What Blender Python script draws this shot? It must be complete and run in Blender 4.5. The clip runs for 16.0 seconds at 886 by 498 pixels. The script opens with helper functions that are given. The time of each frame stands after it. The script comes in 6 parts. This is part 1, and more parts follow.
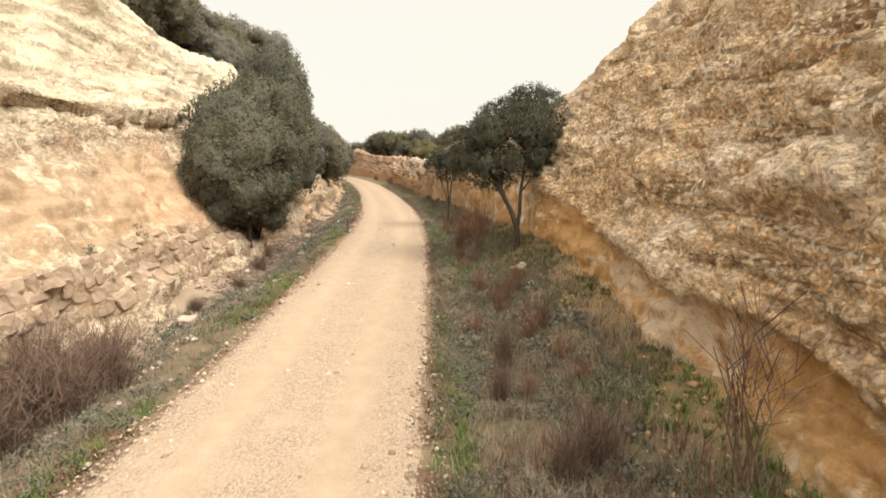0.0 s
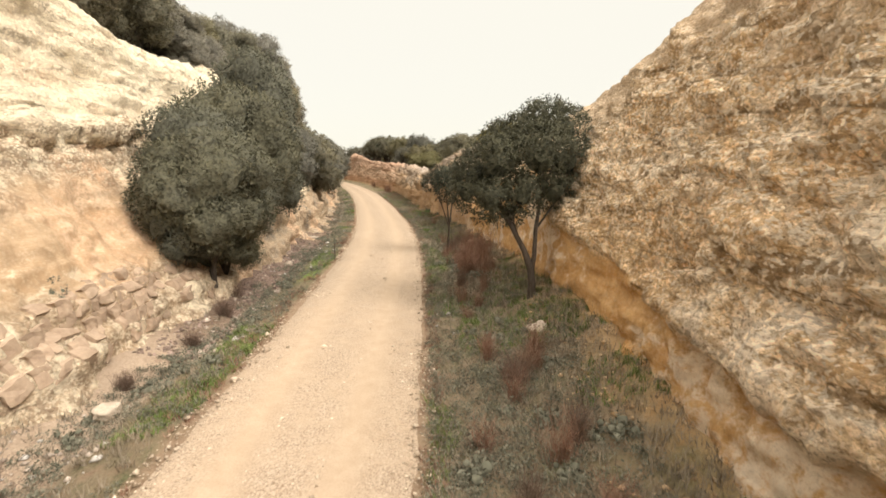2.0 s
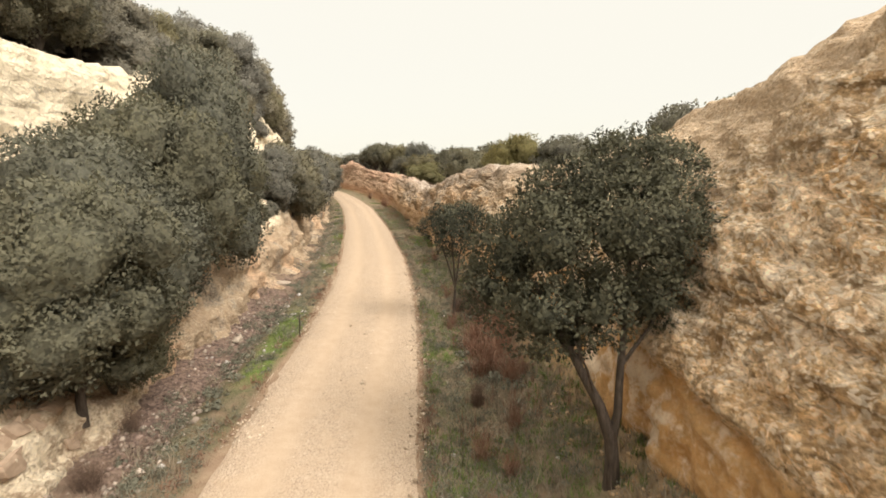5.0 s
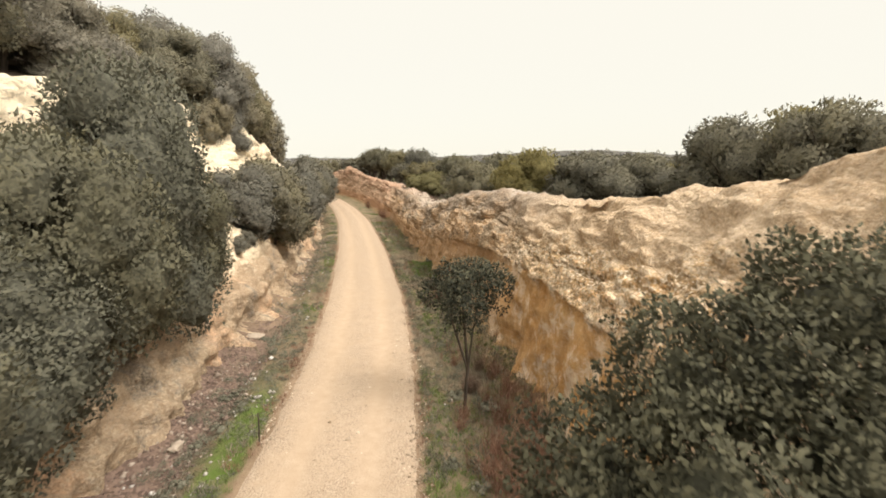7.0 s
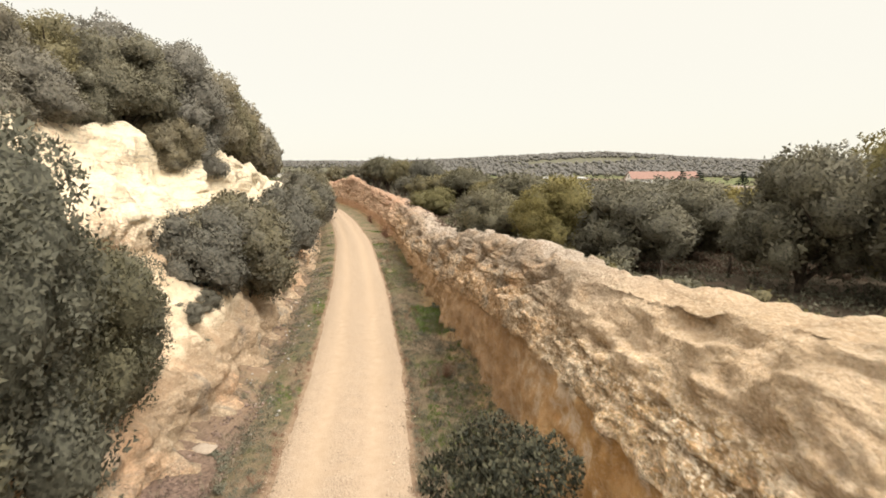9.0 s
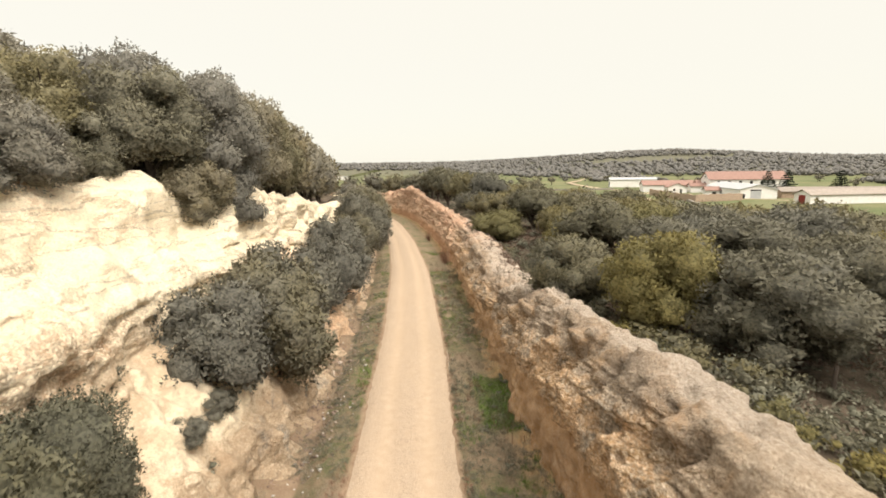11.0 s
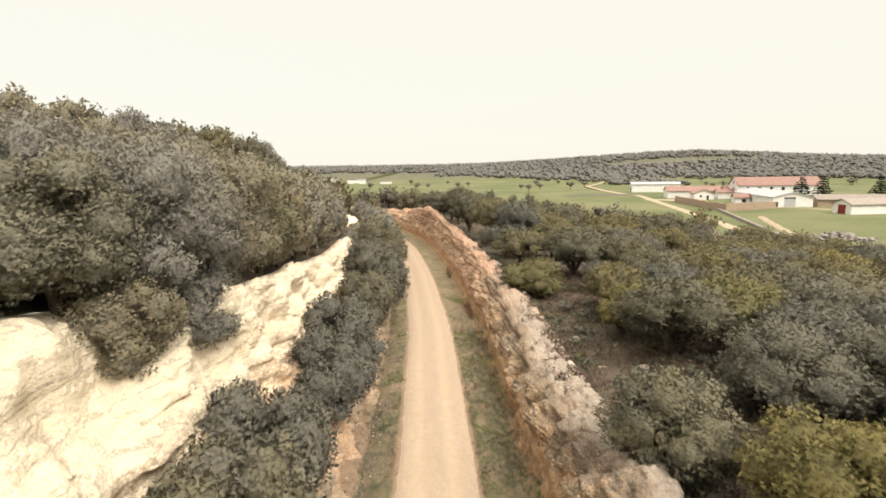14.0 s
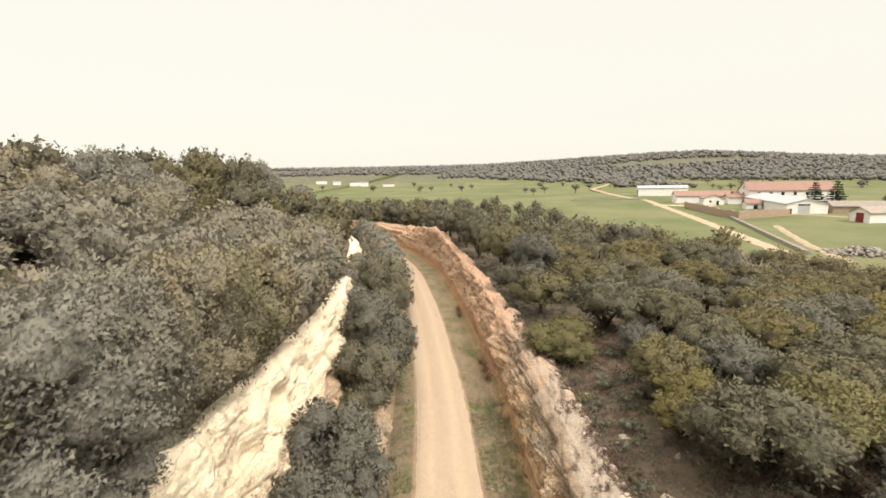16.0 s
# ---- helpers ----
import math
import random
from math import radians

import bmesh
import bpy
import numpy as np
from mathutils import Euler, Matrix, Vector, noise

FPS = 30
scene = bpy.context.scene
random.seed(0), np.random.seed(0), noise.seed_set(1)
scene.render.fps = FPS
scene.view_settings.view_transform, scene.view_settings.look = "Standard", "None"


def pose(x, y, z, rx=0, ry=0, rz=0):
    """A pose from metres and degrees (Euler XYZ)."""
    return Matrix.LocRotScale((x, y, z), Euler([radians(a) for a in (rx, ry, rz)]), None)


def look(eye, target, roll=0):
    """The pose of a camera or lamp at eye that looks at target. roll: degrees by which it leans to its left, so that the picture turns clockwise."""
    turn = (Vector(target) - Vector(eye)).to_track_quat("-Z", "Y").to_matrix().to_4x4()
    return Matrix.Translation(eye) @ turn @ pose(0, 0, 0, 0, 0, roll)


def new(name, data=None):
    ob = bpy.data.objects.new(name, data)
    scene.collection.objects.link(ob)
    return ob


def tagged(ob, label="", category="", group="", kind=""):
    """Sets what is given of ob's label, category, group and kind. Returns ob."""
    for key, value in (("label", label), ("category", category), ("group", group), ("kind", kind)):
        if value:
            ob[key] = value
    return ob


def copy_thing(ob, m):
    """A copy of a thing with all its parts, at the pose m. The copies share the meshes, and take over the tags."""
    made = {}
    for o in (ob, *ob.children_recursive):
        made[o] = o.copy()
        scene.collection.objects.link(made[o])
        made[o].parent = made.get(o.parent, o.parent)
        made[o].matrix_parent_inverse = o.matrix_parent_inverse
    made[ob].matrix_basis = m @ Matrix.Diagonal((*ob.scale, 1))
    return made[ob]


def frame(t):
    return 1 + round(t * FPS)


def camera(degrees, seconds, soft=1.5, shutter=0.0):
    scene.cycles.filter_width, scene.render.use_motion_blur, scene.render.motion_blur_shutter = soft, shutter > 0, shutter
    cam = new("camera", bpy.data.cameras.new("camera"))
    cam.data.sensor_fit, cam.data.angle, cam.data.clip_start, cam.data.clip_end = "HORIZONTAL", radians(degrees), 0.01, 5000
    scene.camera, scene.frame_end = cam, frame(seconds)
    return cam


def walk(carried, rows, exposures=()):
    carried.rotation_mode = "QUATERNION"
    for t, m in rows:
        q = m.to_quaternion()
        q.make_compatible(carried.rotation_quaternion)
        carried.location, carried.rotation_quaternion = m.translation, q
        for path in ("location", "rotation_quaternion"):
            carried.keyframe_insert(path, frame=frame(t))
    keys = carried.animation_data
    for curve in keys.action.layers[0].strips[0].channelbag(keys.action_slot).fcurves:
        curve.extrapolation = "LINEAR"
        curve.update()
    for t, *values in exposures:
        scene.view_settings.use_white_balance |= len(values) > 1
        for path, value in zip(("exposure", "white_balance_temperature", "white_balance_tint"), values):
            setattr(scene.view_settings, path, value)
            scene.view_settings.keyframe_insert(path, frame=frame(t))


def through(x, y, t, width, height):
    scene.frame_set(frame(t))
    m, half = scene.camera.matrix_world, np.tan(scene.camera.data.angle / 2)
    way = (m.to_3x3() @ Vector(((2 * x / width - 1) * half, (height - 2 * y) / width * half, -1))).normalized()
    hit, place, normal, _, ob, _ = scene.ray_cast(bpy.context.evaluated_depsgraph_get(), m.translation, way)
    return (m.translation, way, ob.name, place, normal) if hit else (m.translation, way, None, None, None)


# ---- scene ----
cam = camera(86.2, 16.0, 1.7, 0.3)
METRES, EYE, TILT, LEAN, TURN = 40.0, 3.5, -10.5, 0.0, 0.0
ROWS = [
    (0.0, 0.0, 0.0, 0.0, 0.0, 0.0, -0.0),
    (0.5, 0.0002, 0.0139, 0.0072, -0.04, 0.07, -0.04),
    (1.0, -0.0002, 0.0288, 0.0153, -0.05, 0.14, -0.06),
    (1.5, 0.0001, 0.0462, 0.0225, -0.07, 0.23, -0.1),
    (2.0, 0.0003, 0.0654, 0.0298, -0.06, 0.31, -0.12),
    (2.5, 0.0001, 0.0861, 0.0371, -0.05, 0.39, -0.14),
    (3.0, -0.001, 0.1084, 0.0449, -0.04, 0.45, -0.13),
    (5.5, -0.0048, 0.2284, 0.0965, -0.08, 0.7, -0.17),
    (6.0, -0.0067, 0.2521, 0.1068, -0.06, 0.72, -0.17),
    (6.5, -0.0081, 0.2763, 0.1186, -0.06, 0.7, -0.19),
    (7.0, -0.0087, 0.3024, 0.1327, -0.04, 0.7, -0.16),
    (7.5, -0.0094, 0.3301, 0.1471, 0.0, 0.76, -0.15),
    (8.0, -0.0106, 0.3599, 0.1627, -0.0, 0.78, -0.13),
    (8.5, -0.0119, 0.3911, 0.1786, 0.01, 0.82, -0.12),
    (11.0, -0.0278, 0.5434, 0.2696, 7.84, 0.77, -0.69),
    (11.5, -0.0336, 0.5672, 0.2872, 8.51, 0.75, -0.78),
    (12.0, -0.0403, 0.5933, 0.3056, 8.91, 0.75, -0.84),
    (12.5, -0.0489, 0.6206, 0.3259, 9.22, 0.77, -0.84),
    (13.0, -0.0585, 0.6494, 0.3478, 9.43, 0.8, -0.86),
    (13.5, -0.0672, 0.6798, 0.3697, 9.57, 0.79, -0.85),
    (14.0, -0.0755, 0.7118, 0.3916, 9.7, 0.82, -0.84),
    (14.5, -0.0853, 0.7448, 0.4172, 9.82, 0.81, -0.83),
    (15.0, -0.0955, 0.7768, 0.4438, 9.9, 0.79, -0.76),
    (15.5, -0.108, 0.8105, 0.4721, 9.95, 0.8, -0.74),
    (16.0, -0.1199, 0.8443, 0.5009, 10.02, 0.81, -0.73),
]
walk(cam, [(t, pose(0, 0, EYE, TILT, LEAN, TURN) @ pose(METRES * x, METRES * y, METRES * z, 90 + pitch, roll, yaw)) for t, x, y, z, yaw, pitch, roll in ROWS])

# ---- light ----
world = bpy.data.worlds.new("overcast_sky")
scene.world = world
world.use_nodes = True
wn, wl = world.node_tree.nodes, world.node_tree.links
wn.clear()
SUN_ELEV, SUN_AZ = 48.0, 128.0      # degrees above the horizon; clockwise from straight ahead
sky = wn.new("ShaderNodeTexSky")
sky.sky_type = "NISHITA"
sky.sun_disc = False
sky.sun_elevation, sky.sun_rotation = radians(SUN_ELEV), radians(SUN_AZ)
sky_bg = wn.new("ShaderNodeBackground")
sky_bg.inputs["Strength"].default_value = 0.012
wl.new(sky.outputs[0], sky_bg.inputs["Color"])
cloud_bg = wn.new("ShaderNodeBackground")
cloud_bg.inputs["Strength"].default_value = 1.0
# an overcast sky: brighter towards the zenith than at the horizon
sky_at = wn.new("ShaderNodeTexCoord")
sky_split = wn.new("ShaderNodeSeparateXYZ")
wl.new(sky_at.outputs["Generated"], sky_split.inputs[0])
sky_ramp = wn.new("ShaderNodeValToRGB")
sky_ramp.color_ramp.elements[0].position, sky_ramp.color_ramp.elements[0].color = 0.0, (0.93, 0.89, 0.775, 1)
sky_ramp.color_ramp.elements[1].position, sky_ramp.color_ramp.elements[1].color = 1.0, (3.2, 2.98, 2.68, 1)
low_sky = sky_ramp.color_ramp.elements.new(0.42)
low_sky.color = (0.97, 0.925, 0.81, 1)
wl.new(sky_split.outputs["Z"], sky_ramp.inputs["Fac"])
wl.new(sky_ramp.outputs["Color"], cloud_bg.inputs["Color"])
add_bg = wn.new("ShaderNodeAddShader")
wl.new(sky_bg.outputs[0], add_bg.inputs[0])
wl.new(cloud_bg.outputs[0], add_bg.inputs[1])
w_out = wn.new("ShaderNodeOutputWorld")
wl.new(add_bg.outputs[0], w_out.inputs["Surface"])

sun = new("sun", bpy.data.lights.new("sun", "SUN"))
sun.data.energy, sun.data.angle, sun.data.color = 4.4, radians(26), (1.0, 0.93, 0.85)
az, el = radians(SUN_AZ), radians(SUN_ELEV)
sun.matrix_world = look((0, 0, 60), Vector((0, 0, 60)) - Vector((math.sin(az) * math.cos(el), math.cos(az) * math.cos(el), math.sin(el))))


# ---- materials ----
class Shader:
    """A small helper to write node materials."""

    def __init__(self, name, rough=0.9, spec=0.2):
        self.mat = bpy.data.materials.new(name)
        self.mat.use_nodes = True
        self.tree = self.mat.node_tree
        self.bsdf = self.tree.nodes["Principled BSDF"]
        self.bsdf.inputs["Roughness"].default_value = rough
        self.bsdf.inputs["Specular IOR Level"].default_value = spec
        self.coord = self.node("ShaderNodeNewGeometry").outputs["Position"]

    def node(self, kind):
        return self.tree.nodes.new(kind)

    def link(self, a, b):
        self.tree.links.new(a, b)

    def put(self, socket, value):
        if isinstance(value, (int, float)):
            socket.default_value = value
        elif isinstance(value, tuple):
            socket.default_value = (*value, 1) if len(value) == 3 and socket.type == "RGBA" else value
        else:
            self.link(value, socket)

    def local(self):
        self.coord = self.node("ShaderNodeTexCoord").outputs["Object"]

    def stretch(self, sx, sy, sz):
        m = self.node("ShaderNodeMapping")
        m.inputs["Scale"].default_value = (sx, sy, sz)
        self.link(self.coord, m.inputs["Vector"])
        return m.outputs[0]

    def noise(self, scale, detail=5.0, rough=0.6, vec=None, warp=0.0):
        n = self.node("ShaderNodeTexNoise")
        n.inputs["Scale"].default_value, n.inputs["Detail"].default_value = scale, detail
        n.inputs["Roughness"].default_value, n.inputs["Distortion"].default_value = rough, warp
        self.link(vec or self.coord, n.inputs["Vector"])
        return n.outputs["Fac"]

    def cells(self, scale, feature="F1", out="Distance", vec=None):
        n = self.node("ShaderNodeTexVoronoi")
        n.feature = feature
        n.inputs["Scale"].default_value = scale
        self.link(vec or self.coord, n.inputs["Vector"])
        return n.outputs[out]

    def ramp(self, fac, *stops):
        n = self.node("ShaderNodeValToRGB")
        e = n.color_ramp.elements
        while len(e) < len(stops):
            e.new(0.5)
        for k, (at, c) in zip(e, stops):
            k.position = at
            k.color = (c, c, c, 1) if isinstance(c, (int, float)) else (*c, 1)
        self.link(fac, n.inputs["Fac"])
        return n.outputs["Color"]

    def mix(self, fac, a, b, mode="MIX"):
        n = self.node("ShaderNodeMix")
        n.data_type, n.blend_type = "RGBA", mode
        self.put(n.inputs["Factor"], fac)
        self.put(n.inputs["A"], a)
        self.put(n.inputs["B"], b)
        return n.outputs["Result"]

    def math(self, op, a, b=0.0):
        n = self.node("ShaderNodeMath")
        n.operation = op
        self.put(n.inputs[0], a)
        self.put(n.inputs[1], b)
        return n.outputs[0]

    def attr(self, name):
        n = self.node("ShaderNodeAttribute")
        n.attribute_name = name
        return n.outputs["Fac"]

    def done(self, colour, height=None, depth=0.05, strength=1.0):
        self.put(self.bsdf.inputs["Base Color"], colour)
        if height is not None:
            b = self.node("ShaderNodeBump")
            b.inputs["Distance"].default_value, b.inputs["Strength"].default_value = depth, strength
            self.link(height, b.inputs["Height"])
            self.link(b.outputs[0], self.bsdf.inputs["Normal"])
        return self.mat


def road_material():
    s = Shader("road_dirt", 0.95, 0.1)
    big, mid, fine = s.noise(0.35, 4), s.noise(3.0, 5), s.noise(38, 4, 0.7)
    dust = s.mix(s.ramp(mid, (0.3, 0.0), (0.75, 1.0)), (0.35, 0.262, 0.18), (0.45, 0.352, 0.255))
    dust = s.mix(s.ramp(big, (0.35, 0.0), (0.7, 0.5)), dust, (0.37, 0.28, 0.19))
    peb = s.cells(44, out="Color")
    grav = s.mix(s.ramp(peb, (0.1, 0.0), (0.9, 1.0)), (0.24, 0.175, 0.12), (0.46, 0.37, 0.275))
    loose = s.math("MULTIPLY", s.attr("loose"), s.ramp(s.noise(1.6, 5, 0.7), (0.3, 0.15), (0.56, 1.0)))
    colour = s.mix(loose, dust, grav)
    colour = s.mix(s.ramp(fine, (0.32, 0.35), (0.55, 0.0)), colour, (0.27, 0.19, 0.115))
    h = s.math("ADD", s.math("MULTIPLY", s.cells(20), s.math("ADD", loose, 0.25)), s.math("MULTIPLY", fine, 0.5))
    return s.done(colour, h, 0.03, 0.7)


def ground_material():
    """Soil with dry and green grass: the attribute grass tells turf from bare earth, the attribute field the far pasture."""
    s = Shader("verge_soil", 0.95, 0.1)
    a, b, f = s.noise(0.5, 5), s.noise(2.6, 6, 0.7), s.noise(22, 5, 0.75)
    soil = s.mix(s.ramp(b, (0.3, 0.0), (0.7, 1.0)), (0.21, 0.135, 0.09), (0.37, 0.27, 0.18))
    dry = s.mix(s.ramp(f, (0.3, 0.0), (0.7, 1.0)), (0.115, 0.085, 0.055), (0.25, 0.20, 0.13))
    green = s.mix(s.ramp(f, (0.3, 0.0), (0.7, 1.0)), (0.045, 0.055, 0.022), (0.13, 0.14, 0.065))
    turf = s.mix(s.ramp(a, (0.42, 0.0), (0.6, 0.8)), dry, green)
    cover = s.math("MULTIPLY", s.attr("grass"), s.ramp(b, (0.34, 0.3), (0.56, 1.0)))
    soil = s.mix(s.attr("talus"), soil, s.mix(s.ramp(b, (0.35, 0.0), (0.65, 1.0)), (0.36, 0.215, 0.095), (0.50, 0.34, 0.18)))
    colour = s.mix(cover, soil, turf)
    colour = s.mix(s.math("MULTIPLY", s.attr("dust"), s.ramp(b, (0.3, 0.4), (0.5, 1.0))), colour, s.mix(s.ramp(f, (0.3, 0.0), (0.7, 1.0)), (0.29, 0.215, 0.15), (0.49, 0.38, 0.28)))
    chips = s.mix(s.ramp(s.cells(14, out="Color"), (0.2, 0.0), (0.8, 1.0)), (0.10, 0.07, 0.056), (0.235, 0.165, 0.13))
    colour = s.mix(s.math("MULTIPLY", s.attr("scree"), s.ramp(b, (0.3, 0.6), (0.5, 1.0))), colour, chips)
    colour = s.mix(s.math("MULTIPLY", s.attr("lush"), s.ramp(b, (0.35, 0.5), (0.55, 1.0))), colour, s.mix(f, (0.07, 0.105, 0.022), (0.17, 0.24, 0.055)))
    litter = s.mix(s.ramp(s.noise(1.3, 6, 0.75), (0.35, 0.0), (0.62, 1.0)), (0.048, 0.036, 0.028), (0.13, 0.092, 0.066))
    litter = s.mix(s.ramp(f, (0.4, 0.0), (0.7, 0.6)), litter, (0.13, 0.12, 0.085))
    colour = s.mix(s.math("MULTIPLY", s.attr("duff"), 0.9), colour, litter)
    big = s.noise(0.018, 5, 0.65)
    past = s.mix(s.ramp(big, (0.4, 0.0), (0.62, 1.0)), (0.098, 0.116, 0.048), (0.165, 0.158, 0.082))
    past = s.mix(s.ramp(s.noise(0.4, 4), (0.3, 0.0), (0.8, 0.5)), past, (0.125, 0.13, 0.07))
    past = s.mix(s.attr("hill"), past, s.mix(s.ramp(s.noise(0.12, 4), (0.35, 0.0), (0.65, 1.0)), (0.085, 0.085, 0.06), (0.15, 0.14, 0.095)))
    colour = s.mix(s.attr("field"), colour, past)
    return s.done(colour, s.math("ADD", f, s.math("MULTIPLY", b, 1.5)), 0.06, 0.8)


def cliff_material(name, sand, sand2, stone, stone2, pale, red, dirt=1.0, top=None):
    """Bedded sandstone and conglomerate. zone: 0 soft sand, 0.5 pebbly bed, 1 upper bed; red: the iron-stained stretch."""
    s = Shader(name, 0.95, 0.1)
    strata = s.noise(0.9, 7, 0.7, s.stretch(0.35, 0.35, 3.2), 0.6)
    big, mid, fine, grit = s.noise(0.45, 5, 0.6), s.noise(2.4, 7, 0.75), s.noise(15, 6, 0.8), s.noise(60, 4, 0.8)
    runs = s.noise(2.2, 5, 0.65, s.stretch(2.2, 2.2, 0.22))
    soft = s.mix(s.ramp(strata, (0.35, 0.0), (0.65, 1.0)), sand, sand2)
    soft = s.mix(s.ramp(runs, (0.45, 0.0), (0.7, 0.4)), soft, tuple(c * 0.55 for c in sand))
    cob, cob2 = s.cells(5.5, out="Color"), s.cells(13, out="Color")
    hard = s.mix(s.ramp(cob2, (0.15, 0.0), (0.85, 1.0)), stone, stone2)
    hard = s.mix(s.math("MULTIPLY", s.ramp(cob, (0.45, 0.0), (0.75, 0.55)), s.ramp(s.attr("zone"), (0.4, 0.2), (0.55, 1.0))), hard, pale)
    hard = s.mix(s.ramp(mid, (0.45, 0.0), (0.62, 0.6)), hard, sand)
    zone = s.math("ADD", s.attr("zone"), s.math("MULTIPLY", s.math("SUBTRACT", mid, 0.5), 0.25))
    colour = s.mix(s.ramp(zone, (0.26, 0.0), (0.36, 1.0)), soft, hard)
    upper = s.mix(s.ramp(strata, (0.38, 0.0), (0.6, 1.0)), tuple(0.85 * q for q in top) if top else tuple((a + b) / 2 for a, b in zip(sand2, pale)), top or pale)
    upper = s.mix(s.ramp(fine, (0.4, 0.0), (0.7, 0.3 * dirt)), upper, stone2)
    colour = s.mix(s.ramp(zone, (0.65, 0.0), (0.77, 0.85)), colour, upper)
    colour = s.mix(s.math("MULTIPLY", s.ramp(s.math("MULTIPLY", big, mid), (0.25, 0.0), (0.32, 0.8)), s.ramp(zone, (0.52, 1.0), (0.68, 0.25 if top else 1.0))), colour, pale)
    rust = s.mix(s.ramp(fine, (0.3, 0.0), (0.7, 1.0)), red, tuple(min(1, c * 1.4 + 0.05) for c in red))
    lichen = s.ramp(s.noise(4.2, 7, 0.85), (0.54, 0.0), (0.64, 0.5 * dirt))
    colour = s.mix(s.math("MULTIPLY", lichen, s.ramp(zone, (0.3, 0.0), (0.45, 1.0))), colour, tuple(c * 0.62 for c in stone))
    slab = s.noise(0.8, 7, 0.75, s.stretch(1, 1, 0.45), 0.8)
    hollow = s.math("ADD", slab, s.math("MULTIPLY", s.math("SUBTRACT", 0.6, s.attr("zone")), 0.35))
    old = s.mix(s.ramp(hollow, (0.45, 0.0), (0.55, 1.0)), s.mix(s.ramp(fine, (0.35, 0.0), (0.65, 1.0)), (0.14, 0.12, 0.095), (0.31, 0.27, 0.22)), s.mix(s.ramp(mid, (0.35, 0.0), (0.65, 1.0)), *(((0.34, 0.205, 0.105), (0.48, 0.315, 0.18)) if top else ((0.36, 0.255, 0.16), (0.54, 0.41, 0.275)))))
    old = s.mix(s.ramp(cob2, (0.55, 0.0), (0.8, 0.5)), old, (0.44, 0.345, 0.25))
    old = s.mix(s.math("MULTIPLY", s.ramp(s.attr("zone"), (0.74, 0.0), (0.82, 0.75)), s.ramp(mid, (0.4, 0.2), (0.55, 1.0))), old, s.mix(s.ramp(fine, (0.4, 0.0), (0.6, 1.0)), (0.21, 0.15, 0.105), (0.40, 0.305, 0.22)))
    old = s.mix(s.math("MULTIPLY", s.ramp(s.attr("zone"), (0.83, 0.0), (0.87, 1.0)), s.ramp(fine, (0.35, 0.3), (0.6, 0.8))), old, (0.46, 0.40, 0.335))
    # dark weathered crust under the crest
    old = s.mix(s.math("MULTIPLY", s.ramp(s.attr("zone"), (0.63, 0.0), (0.69, 0.82), (0.77, 0.82), (0.83, 0.0)), s.ramp(mid, (0.36, 0.3), (0.55, 1.0))), old, s.mix(s.ramp(fine, (0.35, 0.0), (0.65, 1.0)), (0.10, 0.08, 0.062), (0.26, 0.205, 0.155)))
    colour = s.mix(s.math("MULTIPLY", s.attr("grey"), 0.9), colour, old)
    colour = s.mix(s.math("MULTIPLY", s.attr("red"), s.ramp(mid, (0.36, 0.1), (0.58, 0.85))), colour, rust)
    # pale sand of the west wall, whitened further to paint in its glare
    colour = s.mix(s.math("MULTIPLY", s.attr("glow_pale"), s.ramp(s.math("ADD", s.math("MULTIPLY", strata, 0.6), s.math("MULTIPLY", mid, 0.4)), (0.43, 1.0), (0.58, 0.15))), colour, pale)
    face = s.ramp(zone, (0.65, 1.0), (0.76, 0.3 if top else 1.0))
    seam = s.math("ABSOLUTE", s.math("SUBTRACT", s.noise(0.8, 3, 0.55, s.stretch(0.2, 0.2, 1.3)), 0.5))
    colour = s.mix(s.math("MULTIPLY", s.ramp(seam, (0.006, 0.2 + 0.55 * dirt), (0.02, 0.0)), s.math("MULTIPLY", face, s.ramp(s.attr("zone"), (0.3, 0.0), (0.45, 1.0)))), colour, tuple(c * 0.45 for c in stone))
    colour = s.mix(s.math("MULTIPLY", s.math("MULTIPLY", face, s.ramp(zone, (0.2, 0.2), (0.36, 1.0))), s.ramp(fine, (0.39, 0.8 * dirt), (0.49, 0.0))), colour, tuple(c * 0.45 for c in stone))
    colour = s.mix(s.ramp(grit, (0.35, 0.25 * dirt), (0.48, 0.0)), colour, tuple(c * 0.5 for c in stone))
    fleck = s.math("MULTIPLY", s.ramp(s.cells(21, out="Color"), (0.6, 0.0), (0.72, 0.8)), s.math("SUBTRACT", 1.0, s.math("MULTIPLY", s.attr("grey"), 0.7)))
    colour = s.mix(s.math("MULTIPLY", s.math("MULTIPLY", fleck, face), s.ramp(s.attr("zone"), (0.3, 0.15), (0.5, 1.0))), colour, pale)
    pebbly = s.ramp(zone, (0.2, 0.15), (0.4, 1.0))
    colour = s.mix(s.attr("field"), colour, s.mix(mid, (0.09, 0.105, 0.045), (0.16, 0.155, 0.08)))
    stony = s.math("MULTIPLY", s.ramp(zone, (0.3, 0.0), (0.42, 1.0)), s.ramp(zone, (0.62, 1.0), (0.72, 0.12)))
    # single pebbles set in the bed, with dark joints between them
    knead = s.node("ShaderNodeVectorMath")
    knead.operation = "MULTIPLY_ADD"
    wave = s.node("ShaderNodeTexNoise")
    wave.inputs["Scale"].default_value, wave.inputs["Detail"].default_value = 3.5, 3.0
    s.link(s.coord, wave.inputs["Vector"])
    s.link(wave.outputs["Color"], knead.inputs[0])
    knead.inputs[1].default_value = (0.22, 0.22, 0.22)
    s.link(s.coord, knead.inputs[2])
    bent = knead.outputs[0]
